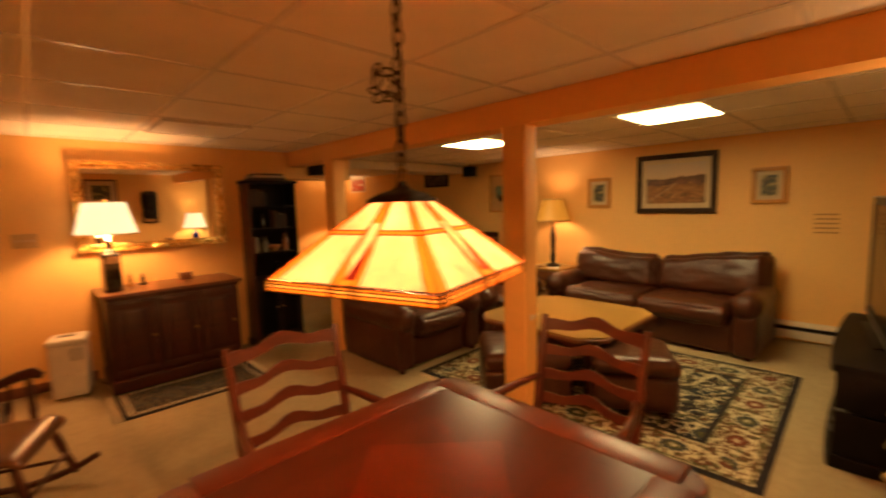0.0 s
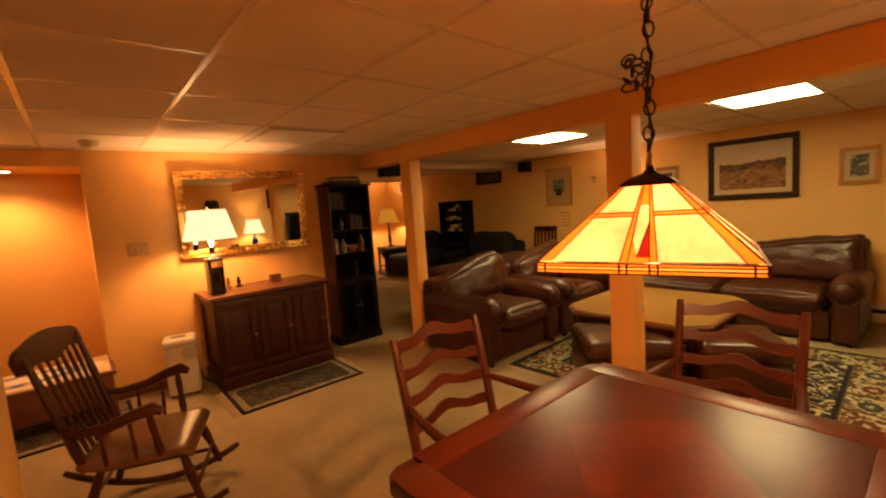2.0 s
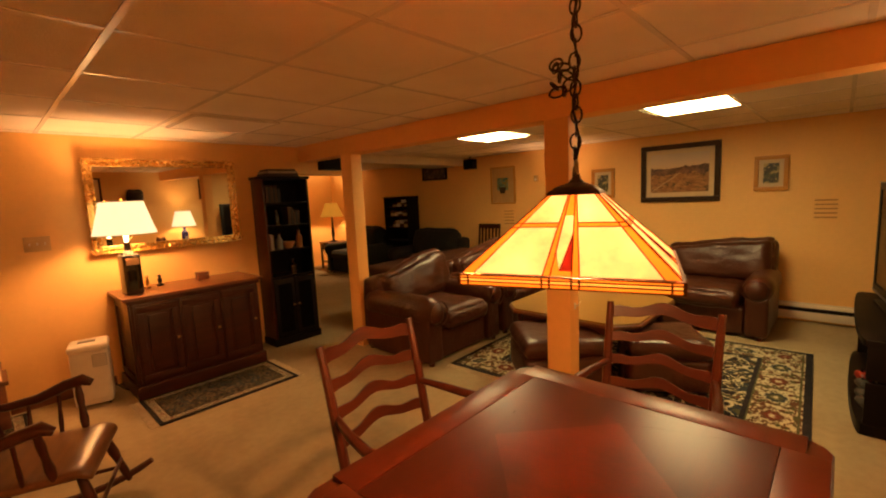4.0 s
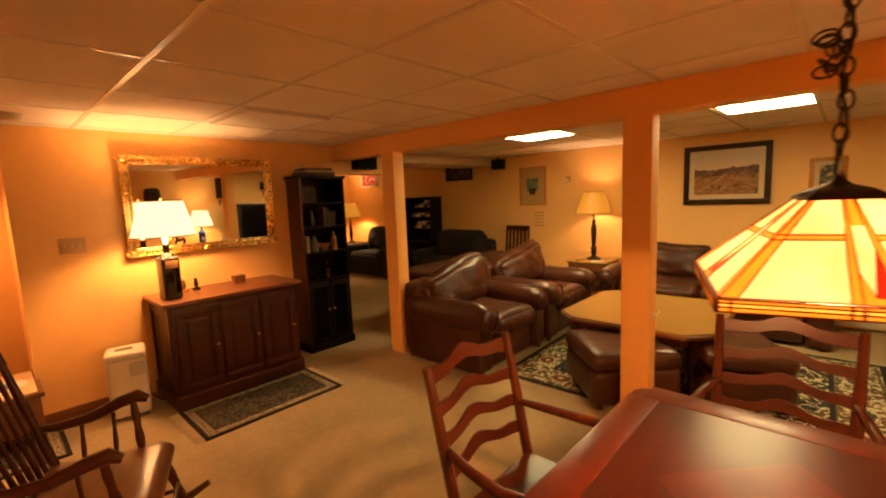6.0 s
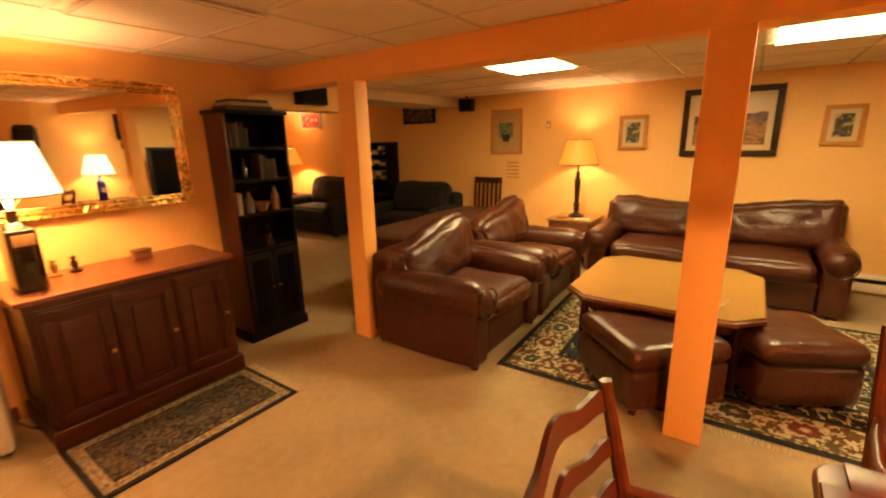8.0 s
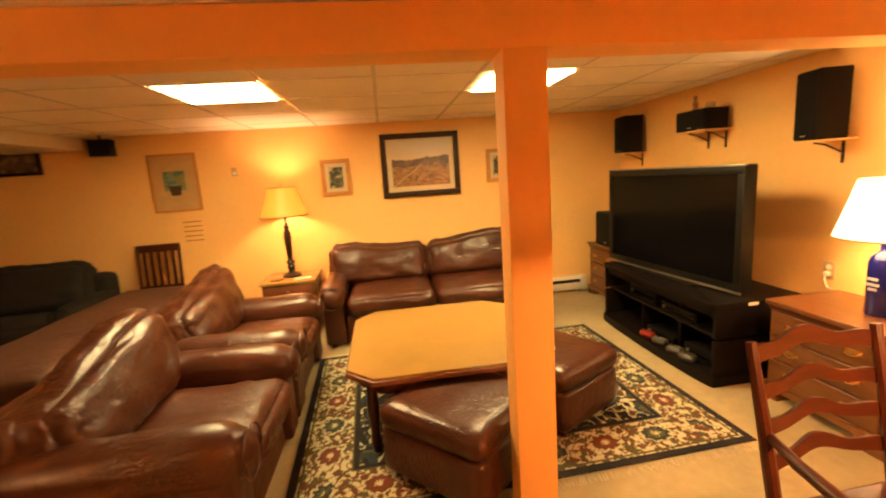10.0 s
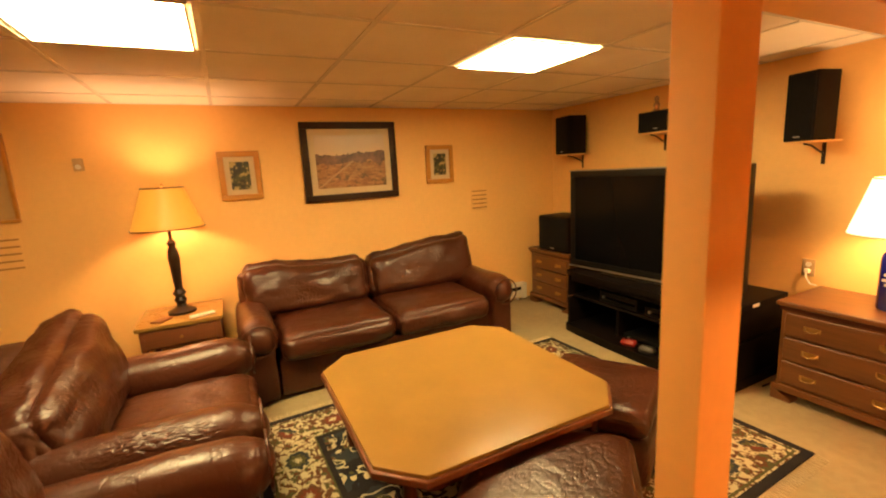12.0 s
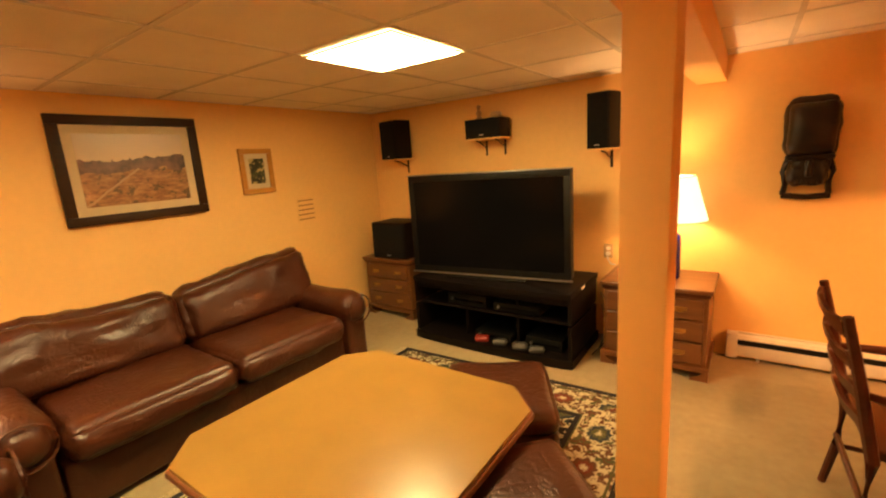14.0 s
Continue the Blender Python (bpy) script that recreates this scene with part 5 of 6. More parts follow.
# tall smooth helmet, narrower carved face, open foot
soft(bm, -0.137, 0.137, 0.0, 0.13, 0.245, 0.60, 0.085, 14, (0, 0.05, 0.02), 0.010, 5.0, None, 9)
soft(bm, -0.105, 0.105, 0.0, 0.12, 0.07, 0.27, 0.05, 10, (0, 0.03, 0), 0.014, 8.0, None, 14)
soft(bm, -0.12, 0.12, 0.05, 0.145, 0.235, 0.27, 0.016, 6)
soft(bm, -0.022, 0.022, 0.10, 0.17, 0.13, 0.24, 0.02, 6)
for s in (-1, 1):
    soft(bm, s * 0.06 - 0.03, s * 0.06 + 0.03, 0.10, 0.145, 0.185, 0.215, 0.014, 5)
    tube(bm, [(s * 0.10, 0.05, 0.24), (s * 0.125, 0.06, 0.16), (s * 0.105, 0.05, 0.08), (s * 0.115, 0.03, 0.02)], [0.02, 0.014, 0.016, 0.018], 7)
tube(bm, [(-0.12, 0.04, 0.01), (0.0, 0.06, 0.0), (0.12, 0.04, 0.01)], 0.02, 7)
for k in range(5):
    soft(bm, -0.07 + 0.028 * k, -0.048 + 0.028 * k, 0.09, 0.135, 0.085, 0.12, 0.010, 4)
o = part("wall_mask", bm, MASK)
tagged(o, "tall dark carved wooden mask hung on the wall", "wall mask")
o.location = (2.14, -0.348, 1.185)


# wall orange darkened: the shade inside the vent slots, put into the colour
SLOT_SHADE = plain("shadowed_orange_paint", (0.44, 0.20, 0.06), 0.7)


def louvre_vent(m, w, h):
    ob = thing("wall_vent", "orange painted slotted air vent in the wall", "vent", m)
    part("plate", box(B(), 0, w, -0.004, 0, 0, h, 0.001), ORANGE, ob)
    n = 5
    for i in range(n):
        z = h * (i + 0.5) / n
        part("slot", box(B(), 0.012, w - 0.012, -0.0062, -0.0042, z - 0.007, z + 0.006), SLOT_SHADE, ob, "slot strip with its shade painted in darker orange")
        part("slat", box(B(), 0.012, w - 0.012, -0.012, -0.0045, z + 0.006, z + 0.012, 0.001), ORANGE, ob)
    return ob


louvre_vent(pose(5.909, 0.77, 1.09, 0, 0, -90), 0.20, 0.22)
louvre_vent(pose(5.909, 4.62, 0.99, 0, 0, -90), 0.21, 0.25)
ob = thing("thermostat", "small tan wall thermostat with a pale dial", "thermostat", pose(5.909, 4.04, 1.66, 0, 0, -90))
part("case", box(B(), 0, 0.06, -0.025, 0, 0, 0.09, 0.006), plain("tan_case", (0.50, 0.32, 0.14), 0.5), ob)
part("dial", cyl(B(), (0.03, -0.030, 0.03), (0.03, -0.024, 0.03), 0.018), WHITE, ob)
ob = thing("light_switch", "three-gang brass-coloured light switch plate", "switch", pose(0.255, 5.139, 1.225))
part("plate", box(B(), 0, 0.155, -0.006, 0, 0, 0.115, 0.003), plain("dull_brass_plate", (0.58, 0.37, 0.16), 0.5, 0.1), ob)
for i in range(3):
    part("toggle", box(B(), 0.028 + 0.045 * i, 0.038 + 0.045 * i, -0.016, -0.005, 0.048, 0.068, 0.002), CREAM, ob)


# ---------------------------------------------------------------- television corner
def bookshelf_speaker(name, m, w, d, h, shelf=True):
    """Front towards local -y; origin at the bottom middle of the back."""
    ob = thing(name, "black loudspeaker on a small wall bracket", "speaker", m, "wall speakers")
    part("cabinet", box(B(), -w / 2, w / 2, -d, 0, 0, h, 0.006), BLACKWOOD, ob)
    part("grille", box(B(), -w / 2 + 0.008, w / 2 - 0.008, -d - 0.014, -d - 0.0005, 0.008, h - 0.008, 0.006), GRILLE, ob)
    part("badge", box(B(), -0.02, 0.02, -d - 0.0165, -d - 0.0145, 0.022, 0.030), SILVER, ob)
    if shelf:
        part("shelf_board", box(B(), -w / 2 - 0.01, w / 2 + 0.01, -d - 0.01, 0.05, -0.010, -0.0005, 0.002), ORANGE, ob)
        for x in ((-w * 0.28, w * 0.28) if w > 0.3 else (0,)):
            part("bracket", tube(B(), [(x, -d * 0.7, -0.018), (x, -d * 0.35, -0.03), (x, -0.005 + 0.05, -0.085), (x, 0.045, -0.12)], 0.006, 6), BRONZE, ob)
            part("bracket_plate", box(B(), x - 0.01, x + 0.01, 0.044, 0.05, -0.15, -0.016), BRONZE, ob)
    return ob


bookshelf_speaker("wall_speaker", pose(5.44, -0.30, 1.62, 0, 0, 172), 0.24, 0.20, 0.38)
bookshelf_speaker("wall_speaker", pose(3.35, -0.30, 1.58, 0, 0, 168), 0.18, 0.18, 0.41)
centre = bookshelf_speaker("centre_speaker", pose(4.37, -0.30, 1.74, 0, 0, 180), 0.345, 0.20, 0.165)
for x, col, nm in ((4.45, plain("tan_figure", (0.36, 0.19, 0.08), 0.4), "figurine"), (4.28, plain("buff_figure", (0.48, 0.30, 0.14), 0.4), "figurine")):
    o = thing(nm, "small tan figurine standing on the speaker", "ornament", pose(x, -0.20, 1.905))
    if x > 4.3:
        part("body", lathe(B(), [(0.03, 0), (0.032, 0.01), (0.018, 0.03), (0.026, 0.06), (0.012, 0.085), (0.018, 0.105), (0.016, 0.12), (0.004, 0.13)], n=14), col, o)
    else:
        part("body", soft(B(), -0.06, 0.06, -0.02, 0.02, 0.0, 0.05, 0.02, 7, (0, 0, 0.01), 0.01, 3), col, o)

# subwoofer on the corner dresser
ob = thing("box_speaker", "square black loudspeaker on the corner dresser", "speaker", pose(5.42, -0.02, 0.62, 0, 0, 180))
part("cabinet", box(B(), -0.22, 0.22, -0.10, 0.24, 0, 0.37, 0.008), BLACKWOOD, ob)
part("grille", box(B(), -0.21, 0.21, -0.116, -0.1005, 0.012, 0.358, 0.006), GRILLE, ob)
part("badge", box(B(), -0.03, 0.03, -0.119, -0.1165, 0.03, 0.042), SILVER, ob)

# television, turned a little from the wall
ob = thing("television", "large flat dark television with a thin silver edge", "television", pose(4.194, 0.245, 0.60, 0, 0, 186.6))
part("cabinet", box(B(), -0.70, 0.70, 0.0, 0.10, 0.012, 0.86, 0.01), BLACK, ob)
part("rear_housing", box(B(), -0.5, 0.5, 0.10, 0.22, 0.05, 0.7, 0.04, 3), BLACK, ob)
for a in ((-0.712, 0.712, 0.852, 0.860), (-0.712, 0.712, -0.006, 0.010)):
    part("silver_edge", box(B(), a[0], a[1], -0.013, -0.002, a[2], a[3], 0.002), SILVER, ob, "thin silver edge trim")
bm = B()
for a in ((-0.70, 0.70, 0.80, 0.852), (-0.70, -0.65, 0.06, 0.80), (0.65, 0.70, 0.06, 0.80), (-0.70, 0.70, 0.012, 0.06)):
    box(bm, a[0], a[1], -0.010, 0.0, a[2], a[3], 0.002)
part("bezel", bm, BLACK, ob)
part("screen", box(B(), -0.65, 0.65, -0.004, -0.0005, 0.06, 0.80), SCREEN, ob, "dark glossy screen")
part("stand_foot", box(B(), -0.35, 0.35, -0.06, 0.20, -0.022, -0.0105, 0.004), BLACK, ob)

ob = thing("television_stand", "black television stand with an open lower shelf", "television stand", pose(4.14, -0.05, 0))


def bowed(k, back):
    return [(-0.72 + k, back), (0.72 - k, back)] + [((0.72 - k) * math.cos(math.pi * i / 14 * 0.999), 0.46 + (0.04 - k * 0.6) * math.sin(math.pi * i / 14)) for i in range(15)]


part("top_board", prism(B(), bowed(0.0, -0.2), 0.535, 0.575, bevel=0.006), BLACKWOOD, ob)
part("base_board", prism(B(), bowed(-0.01, -0.2), 0.0, 0.07, bevel=0.008), BLACKWOOD, ob)
part("shelf", prism(B(), [(-0.69, -0.18), (0.69, -0.18), (0.69, 0.40), (-0.69, 0.40)], 0.315, 0.335), BLACKWOOD, ob)
for x in (-0.705, -0.25, 0.23, 0.705):
    part("side_panel", box(B(), x - 0.012, x + 0.012 + 0.0, -0.18, 0.45 if abs(x) > 0.6 else 0.36, 0.0705, 0.3148, 0.002), BLACKWOOD, ob)
    part("side_panel", box(B(), x - 0.012, x + 0.012, -0.18, 0.45 if abs(x) > 0.6 else 0.36, 0.3352, 0.5348, 0.002), BLACKWOOD, ob)
part("back_panel", box(B(), -0.70, 0.70, -0.195, -0.181, 0.07, 0.535), BLACKWOOD, ob)
part("front_rail", box(B(), -0.692, 0.692, 0.412, 0.430, 0.470, 0.5345, 0.004), BLACKWOOD, ob, "flat black front rail")
part("price_tag", box(B(), -0.7245, -0.7205, 0.15, 0.22, 0.545, 0.565), WHITE, ob, "small white sticker")
for i, (x, z, w, h, mt, nm, lb) in enumerate(((3.90, 0.336, 0.40, 0.07, BLACK, "media_player", "black media player on the stand shelf"), (4.36, 0.336, 0.38, 0.10, BLACK, "receiver", "black receiver on the stand shelf"), (4.12, 0.071, 0.34, 0.06, BLACK, "game_console", "black game console on the lower shelf"), (3.67, 0.071, 0.30, 0.09, BLACK, "cable_box", "black cable box on the lower shelf"))):
    o = thing(nm, lb, "electronics", pose(x, 0.20, z))
    part("case", box(B(), -w / 2, w / 2, -0.2, 0.12, 0, h, 0.004), mt, o)
    part("front_strip", box(B(), -w / 2 + 0.02, w / 2 - 0.02, 0.1205, 0.1235, h * 0.35, h * 0.55), SCREEN, o, "glossy front strip")
    part("knob", cyl(B(), (w / 2 - 0.05, 0.12, h * 0.5), (w / 2 - 0.05, 0.135, h * 0.5), 0.012), SILVER, o)
DARKGREY = plain("dark_grey_plastic", (0.05, 0.048, 0.045), 0.4)
for x, mt, lb in ((4.19, plain("red_plastic", (0.22, 0.015, 0.01), 0.35), "red"), (4.02, DARKGREY, "dark grey"), (3.84, DARKGREY, "dark grey"), (3.70, DARKGREY, "dark grey")):
    o = thing("game_controller", lb + " game controller on the lower shelf", "controller", pose(x, 0.38, 0.071, 0, 0, 20))
    part("body", soft(B(), -0.06, 0.06, -0.035, 0.035, 0, 0.04, 0.018, 8, (0, 0, 0.01), 0.004, x), mt, o)
    part("stick", cyl(B(), (0.02, 0, 0.04), (0.02, 0, 0.058), 0.008), BLACK, o)

# cables behind the stand
for i, pts in enumerate((((3.36, -0.16, 0.34), (3.30, -0.12, 0.16), (3.34, -0.02, 0.02), (3.36, 0.10, 0.008)), ((3.40, -0.28, 0.40), (3.33, -0.24, 0.30), (3.31, -0.16, 0.06), (3.34, -0.06, 0.008)))):
    o = part("cable", tube(B(), pts, 0.006, 6), BLACK)
    tagged(o, "black power cable hanging behind the television stand", "cable")


# ---------------------------------------------------------------- tall bookcase by the doorway
ob = thing("bookcase", "tall narrow dark wooden bookcase with open shelves and doors", "bookcase", pose(2.285, 5.13, 0))
for x, mt in ((-0.255, WALNUT), (0.235, BLACKWOOD)):
    part("side_panel", box(B(), x, x + 0.02, -0.26, 0, 0.06, 1.76, 0.002), mt, ob)
part("top_board", box(B(), -0.275, 0.275, -0.275, 0, 1.76, 1.79, 0.006), BLACKWOOD, ob)
part("plinth", box(B(), -0.27, 0.27, -0.275, 0, 0.0, 0.08, 0.01), BLACKWOOD, ob)
part("back_panel", box(B(), -0.235, 0.235, -0.012, -0.002, 0.08, 1.76), BLACKWOOD, ob)
for z in (0.72, 1.0, 1.26, 1.50):
    part("shelf", box(B(), -0.2345, 0.2345, -0.25, -0.0125, z, z + 0.02, 0.002), BLACKWOOD, ob)
for s in (-1, 1):
    d = part("door", box(B(), min(0.003 * s, 0.23 * s), max(0.003 * s, 0.23 * s), -0.272, -0.255, 0.085, 0.715, 0.004), BLACKWOOD, ob)
    part("glass_pane", box(B(), min(0.04 * s, 0.19 * s), max(0.04 * s, 0.19 * s), -0.2745, -0.2725, 0.14, 0.66), SCREEN, d)
    part("knob", cyl(B(), (s * 0.03, -0.292, 0.42), (s * 0.03, -0.272, 0.42), 0.010), BRASS, d)
for x, z, r, h, mt, lb in ((2.44, 1.02, 0.034, 0.20, plain("brown_jar", (0.30, 0.14, 0.06), 0.3), "small brown bottle"), (2.21, 1.02, 0.035, 0.17, plain("grey_pot", (0.16, 0.15, 0.13), 0.5), "grey bottle"), (2.34, 0.74, 0.04, 0.16, DARKGLASS, "dark glass bottle"), (2.2, 1.28, 0.03, 0.16, DARKGLASS, "dark glass bottle")):
    o = thing("bottle", lb + " standing on the bookcase shelf", "bottle", pose(x, 4.97, z))
    part("body", lathe(B(), [(r, 0), (r, h * 0.6), (r * 0.4, h * 0.75), (r * 0.4, h * 0.94)], n=14), mt, o)
    part("cap", cyl(B(), (0, 0, h * 0.941), (0, 0, h), r * 0.45), BLACK, o)
o = thing("bowl", "tan pottery bowl on the bookcase shelf", "bowl", pose(2.31, 4.97, 1.02))
part("bowl_body", lathe(B(), [(0.03, 0), (0.035, 0.004), (0.065, 0.05), (0.07, 0.075), (0.064, 0.075), (0.055, 0.045), (0.02, 0.01)], n=18), plain("tan_pottery", (0.36, 0.17, 0.08), 0.5), o)
rnd = random.Random(11)
cols = [plain("book_cloth_" + k, c, 0.7) for k, c in (("red", (0.10, 0.015, 0.012)), ("cream", (0.32, 0.26, 0.18)), ("dark", (0.012, 0.012, 0.016)), ("brown", (0.05, 0.022, 0.012)))]
for z, x, n in ((1.02, 2.06, 2), (1.52, 2.08, 6), (1.28, 2.30, 5)):
    for i in range(n):
        w, h = rnd.uniform(0.018, 0.035), rnd.uniform(0.14, 0.19)
        o = thing("book", "hardback book standing on the bookcase shelf", "book", pose(x, 4.98, z), "shelf books")
        c = cols[(3, 2)[i % 2]] if z > 1.1 else cols[i % 2]
        part("cover", box(B(), 0, w, -0.07, 0.07, 0, h, 0.002), c, o)
        part("pages", box(B(), 0.003, w - 0.003, -0.066, 0.072, 0.003, h + 0.0005), MAT_BOARD, o)
        x += w + 0.002
for i, (w, h, c) in enumerate(((0.36, 0.03, cols[3]), (0.33, 0.025, cols[1]), (0.30, 0.02, cols[3]))):
    o = thing("album", "flat album lying on top of the bookcase", "book", pose(2.27, 4.99, 1.79 + (0, 0.03, 0.055)[i], 0, 0, (-2, 3, -4)[i]))
    part("cover", box(B(), -w / 2, w / 2, -0.11, 0.11, 0, h, 0.003), c, o)
    part("pages", box(B(), -w / 2 + 0.006, w / 2 + 0.0005, -0.105, 0.1105, 0.004, h - 0.004), MAT_BOARD, o)

# loudspeaker under the beam end by the doorway, and one in the far corner
for m, w, h in ((pose(3.0, 5.135, 1.875, 0, 0, 0), 0.30, 0.15), (pose(5.80, 5.19, 1.93, 0, 0, -75), 0.22, 0.16)):
    ob = thing("surround_speaker", "small black loudspeaker mounted high up", "speaker", m, "surround speakers")
    part("cabinet", prism(B(), [(-w / 2, 0), (w / 2, 0), (w / 2 - 0.02, -0.11), (-w / 2 + 0.02, -0.11)], 0, h, bevel=0.01), BLACK, ob)
    part("grille", box(B(), -w / 2 + 0.03, w / 2 - 0.03, -0.122, -0.111, 0.012, h - 0.012, 0.004), GRILLE, ob)
    part("mount", cyl(B(), (0, -0.03, h), (0, -0.03, h + 0.045), 0.012), BRONZE, ob)

# dehumidifier
ob = thing("dehumidifier", "white portable dehumidifier standing against the wall", "dehumidifier", pose(0.54, 4.985, 0, 0, 0, -12) @ Matrix.Diagonal((0.90, 0.80, 0.89, 1)))
part("body", soft(B(), -0.135, 0.135, -0.30, 0.0, 0.02, 0.50, 0.03, 8), WHITE, ob)
part("top_cover", soft(B(), -0.142, 0.142, -0.307, 0.007, 0.495, 0.565, 0.03, 8), WHITE, ob)
part("control_panel", box(B(), -0.07, 0.05, -0.20, -0.12, 0.5655, 0.5695, 0.001), plain("grey_panel", (0.12, 0.11, 0.10), 0.4), ob, "dark control panel")
g = part("grille", box(B(), 0.02, 0.12, -0.3035, -0.3005, 0.36, 0.47, 0.001), plain("grey_grille", (0.35, 0.33, 0.29), 0.5), ob)
for i in range(6):
    part("slat", box(B(), 0.025, 0.115, -0.307, -0.304, 0.368 + 0.017 * i, 0.376 + 0.017 * i), WHITE, g)
part("bucket_front", soft(B(), -0.12, 0.12, -0.306, -0.26, 0.06, 0.24, 0.015, 6), WHITE, ob)
for s in (-1, 1):
    for y in (-0.26, -0.04):
        part("castor", cyl(B(), (s * 0.10 - 0.01, y, 0.015), (s * 0.10 + 0.01, y, 0.015), 0.015), BLACK, ob)
part("cord", tube(B(), [(0.13, -0.02, 0.1), (0.2, -0.03, 0.02), (0.26, -0.08, 0.008), (0.20, 0.0, 0.008)], 0.005, 6), BLACK, ob)

# low table with a jigsaw in the alcove
ob = thing("low_table", "low brown wooden table in the alcove", "table", pose(-0.50, 5.10, 0))
part("top", box(B(), -0.55, 0.55, -0.30, 0.32, 0.33, 0.36, 0.004), PINE, ob)
for a in ((-0.53, 0.53, -0.285, -0.265), (-0.53, 0.53, 0.285, 0.305), (-0.53, -0.51, -0.265, 0.285), (0.51, 0.53, -0.265, 0.285)):
    part("apron", box(B(), *a, 0.10, 0.33, 0.002), REDBROWN, ob)
for x in (-0.50, 0.50):
    for y in (-0.25, 0.27):
        part("leg", box(B(), x - 0.03, x + 0.03, y - 0.03, y + 0.03, 0.0115 if y < 0 else 0, 0.10, 0.003), REDBROWN, ob)
ob = thing("jigsaw_puzzle", "large blue, white and orange jigsaw lying on the low table", "puzzle", pose(-0.48, 5.10, 0.361))
part("board", box(B(), -0.52, 0.50, -0.27, 0.28, 0, 0.006, 0.001), plain("orange_card", (0.66, 0.48, 0.27), 0.6), ob)
part("picture_field", prism(B(), [(0.47 * math.cos(a * math.pi / 12), 0.225 * math.sin(a * math.pi / 12)) for a in range(24)], 0.0062, 0.009), plain("white_card", (0.72, 0.68, 0.6), 0.55), ob)
part("blue_band", prism(B(), [(0.40 * math.cos(a * math.pi / 12), 0.17 * math.sin(a * math.pi / 12)) for a in range(24)], 0.0092, 0.011), blotch("blue_puzzle", ((0.03, 0.08, 0.25), (0.06, 0.13, 0.32), (0.6, 0.55, 0.45)), 12), ob)
part("middle_oval", prism(B(), [(0.24 * math.cos(a * math.pi / 12), 0.09 * math.sin(a * math.pi / 12)) for a in range(24)], 0.0112, 0.013), plain("white_card", (0.72, 0.68, 0.6), 0.55), ob)

# ---------------------------------------------------------------- behind the armchairs
ob = thing("storage_bench", "long padded brown leather bench behind the armchairs", "bench", pose(4.15, 4.52, 0))
part("body", box(B(), -0.95, 0.95, -0.32, 0.32, 0.02, 0.56, 0.01), REDBROWN, ob)
part("padded_lid", soft(B(), -0.97, 0.97, -0.34, 0.34, 0.56, 0.70, 0.05, 10, (0, 0, 0.01), 0.006, 3.0), leather("dull_brown_leather", (0.042, 0.0145, 0.0075), (0.070, 0.024, 0.012), 0.6), ob)


def slat_chair(m):
    """Faces local +y."""
    ob = thing("slat_back_chair", "dark wooden chair with an upright slatted back", "chair", m)
    part("seat", box(B(), -0.21, 0.21, -0.2, 0.22, 0.43, 0.46, 0.008), WALNUT, ob)
    for s in (-1, 1):
        part("back_post", tube(B(), [(s * 0.2, -0.22, 0), (s * 0.2, -0.2, 0.43), (s * 0.205, -0.26, 1.0)], [0.017, 0.02, 0.016], 8), WALNUT, ob)
        part("front_leg", box(B(), s * 0.19 - 0.018, s * 0.19 + 0.018, 0.17, 0.206, 0, 0.43, 0.003), WALNUT, ob)
    part("crest_rail", box(B(), -0.215, 0.215, -0.272, -0.248, 0.93, 1.01, 0.008), WALNUT, ob)
    part("lower_rail", box(B(), -0.2, 0.2, -0.235, -0.212, 0.54, 0.58, 0.004), WALNUT, ob)
    for i in range(5):
        x = -0.14 + 0.07 * i
        part("slat", box(B(), x - 0.017, x + 0.017, -0.006, 0.006, 0, 0.38, 0.003, m=Matrix.Translation((0, -0.222, 0.565)) @ Matrix.Rotation(radians(4.5), 4, "X")), WALNUT, ob)
    return ob


slat_chair(pose(5.58, 4.87, 0, 0, 0, 90))
sofa("black_sofa", "black upholstered sofa against the wall", pose(5.88, 5.92, 0, 0, 0, -90), 1.35, 0.85, 1, 0.20, 0.90, BLACKCLOTH, 21.0, slump=0.0)
sofa("green_sofa", "dark green upholstered sofa in the far room", pose(5.88, 7.95, 0, 0, 0, -90), 1.4, 0.88, 1, 0.22, 0.92, GREENCLOTH, 31.0, slump=0.0)

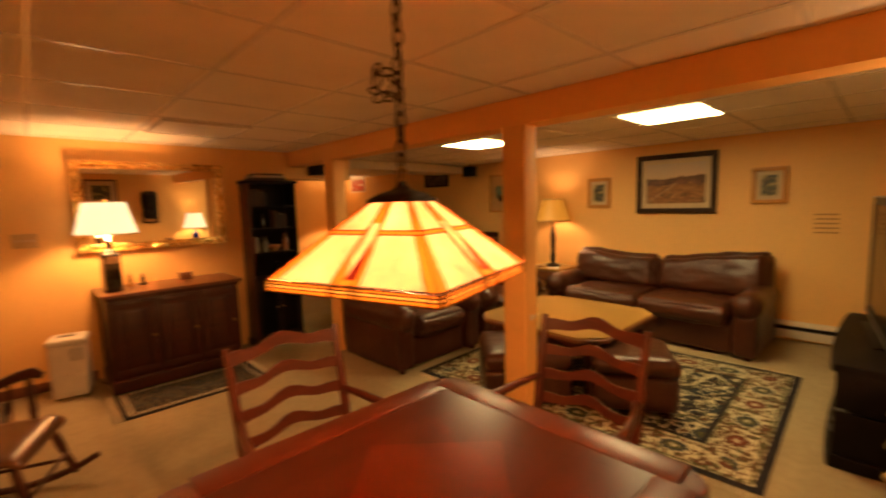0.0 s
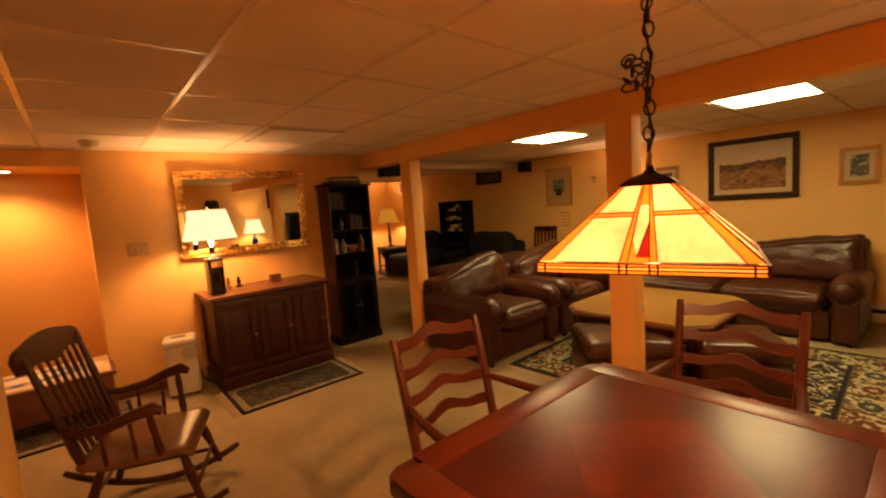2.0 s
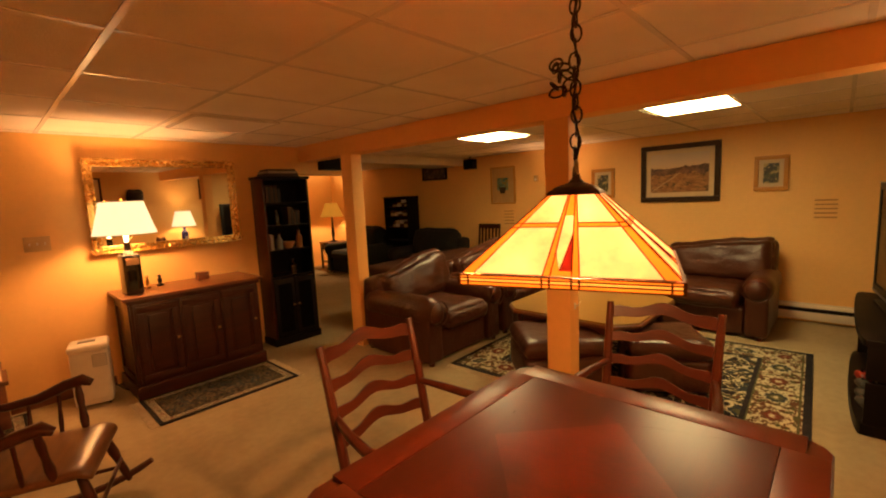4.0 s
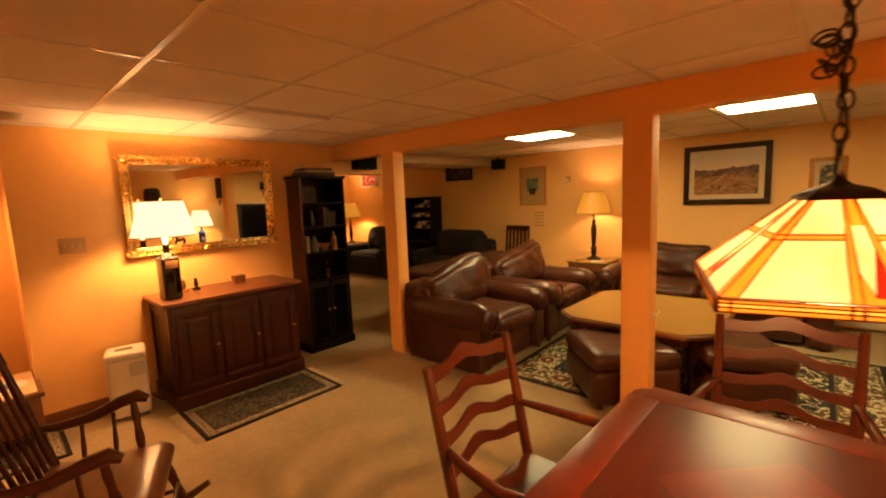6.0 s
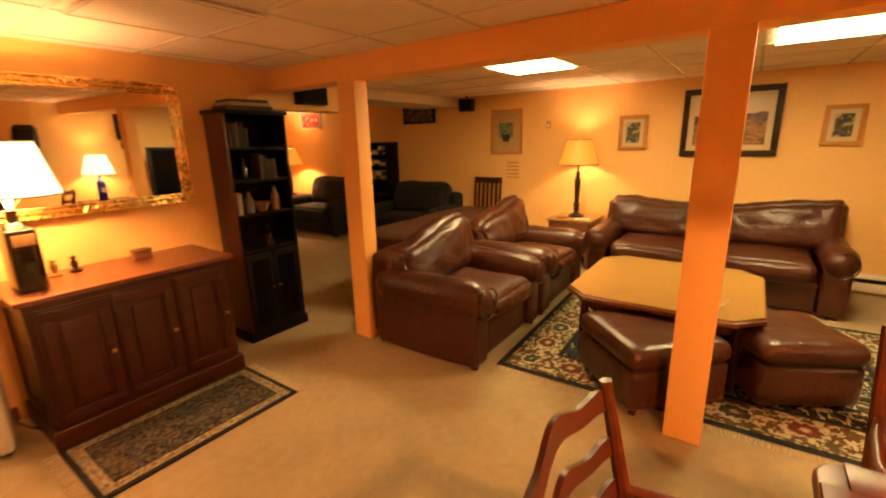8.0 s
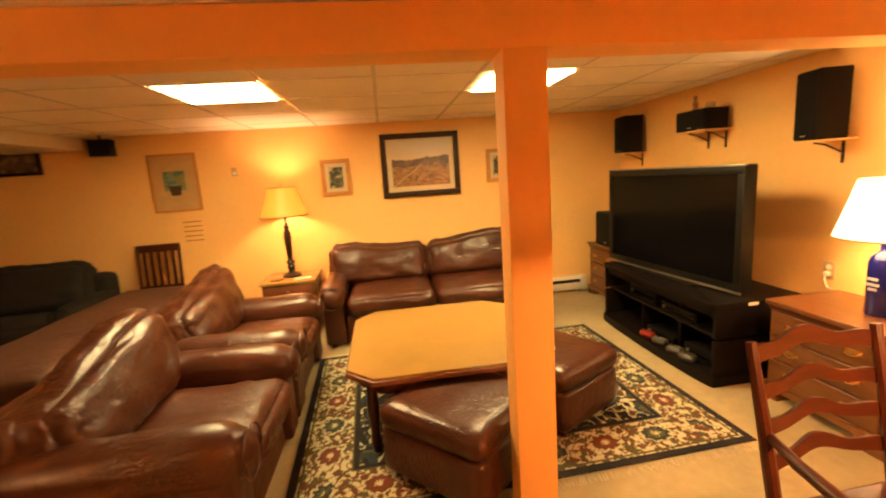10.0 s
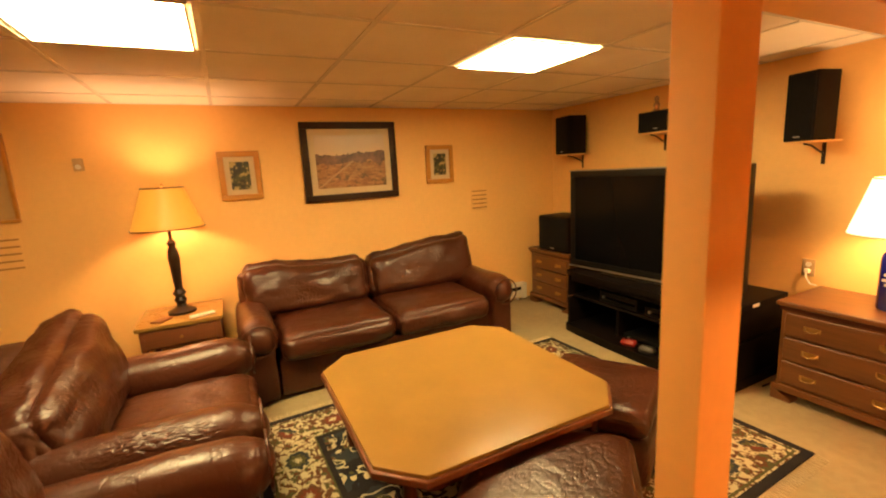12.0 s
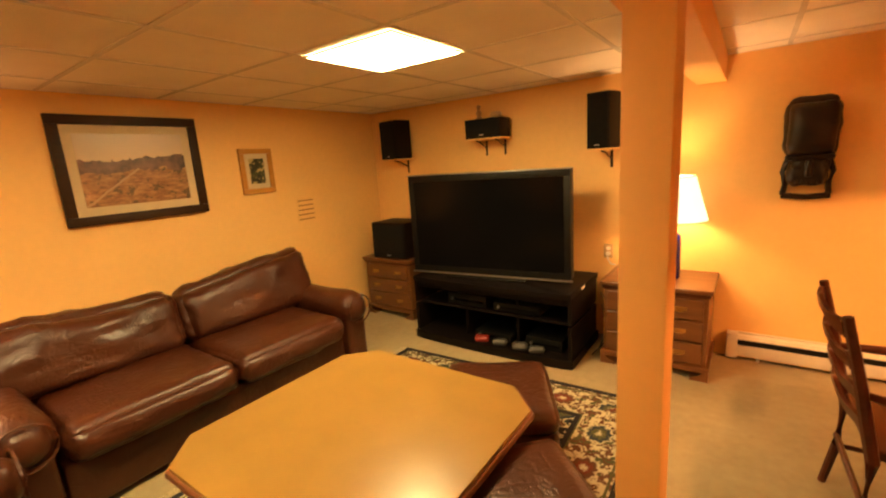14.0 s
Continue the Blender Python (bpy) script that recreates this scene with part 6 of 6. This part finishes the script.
ob = thing("shelf_unit", "black shelf unit with papers and boxes on its shelves", "shelf unit", pose(5.90, 6.95, 0, 0, 0, -90))
for x in (-0.34, 0.32):
    part("side_panel", box(B(), x, x + 0.02, -0.30, 0, 0, 1.50, 0.002), BLACKWOOD, ob)
part("top_board", box(B(), -0.35, 0.35, -0.31, 0, 1.50, 1.53, 0.004), BLACKWOOD, ob)
part("back_panel", box(B(), -0.32, 0.32, -0.012, -0.002, 0.02, 1.50), BLACKWOOD, ob)
for z in (0.02, 0.36, 0.66, 0.92, 1.14, 1.32):
    part("shelf", box(B(), -0.3195, 0.3195, -0.29, -0.0125, z, z + 0.018), BLACKWOOD, ob)
rnd = random.Random(5)
for z in (0.938, 1.158, 1.338):
    y = 6.68
    for i in range(4):
        w, h = rnd.uniform(0.05, 0.12), rnd.uniform(0.06, 0.14)
        o = thing("paper_stack", "pale stack of papers on the black shelf", "papers", pose(5.74, y, z))
        for k in range(2):
            part("folder", box(B(), -0.10, 0.10, 0.002 * k, w - 0.002 * k, h * k / 2, h * (k + 1) / 2 - 0.001, 0.002), (MAT_BOARD, cols[3], WHITE)[(i + k) % 3], o)
        y += w + 0.02

side_table("far_side_table", "small dark side table in the far room", pose(5.45, 8.95, 0, 0, 0, -90), 0.44, 0.44, 0.60, WALNUT, WALNUT)
ob = thing("table_lamp", "table lamp with glowing amber shade in the far room", "table lamp", pose(5.45, 8.95, 0.60))
part("base", lathe(B(), [(0.08, 0), (0.08, 0.015), (0.03, 0.04), (0.022, 0.08)]), MASK, ob)
part("column", lathe(B(), [(0.022, 0.08), (0.04, 0.16), (0.028, 0.3), (0.018, 0.44), (0.012, 0.56)]), MASK, ob)
part("lampshade", shade_mesh(0.13, 0.25, 0.56, 0.86), SHADE_AMBER, ob, "glowing amber fabric shade")
part("harp", tube(B(), [(0, 0, 0.54), (0.05, 0, 0.6), (0.05, 0, 0.8), (0, 0, 0.86)], 0.003, 6), BRASS, ob)

# bent white hook on the post
o = thing("post_hook", "small bent white metal hook on the post", "hook", pose(2.67, 1.83, 0.74))
part("shank", tube(B(), [(0, 0.0, 0.0), (0, -0.02, 0.004), (0.006, -0.03, 0.02), (0.02, -0.03, 0.03)], 0.004, 6), WHITE, o)
part("plate", box(B(), -0.012, 0.012, -0.003, 0.0, -0.02, 0.02, 0.001), WHITE, o)
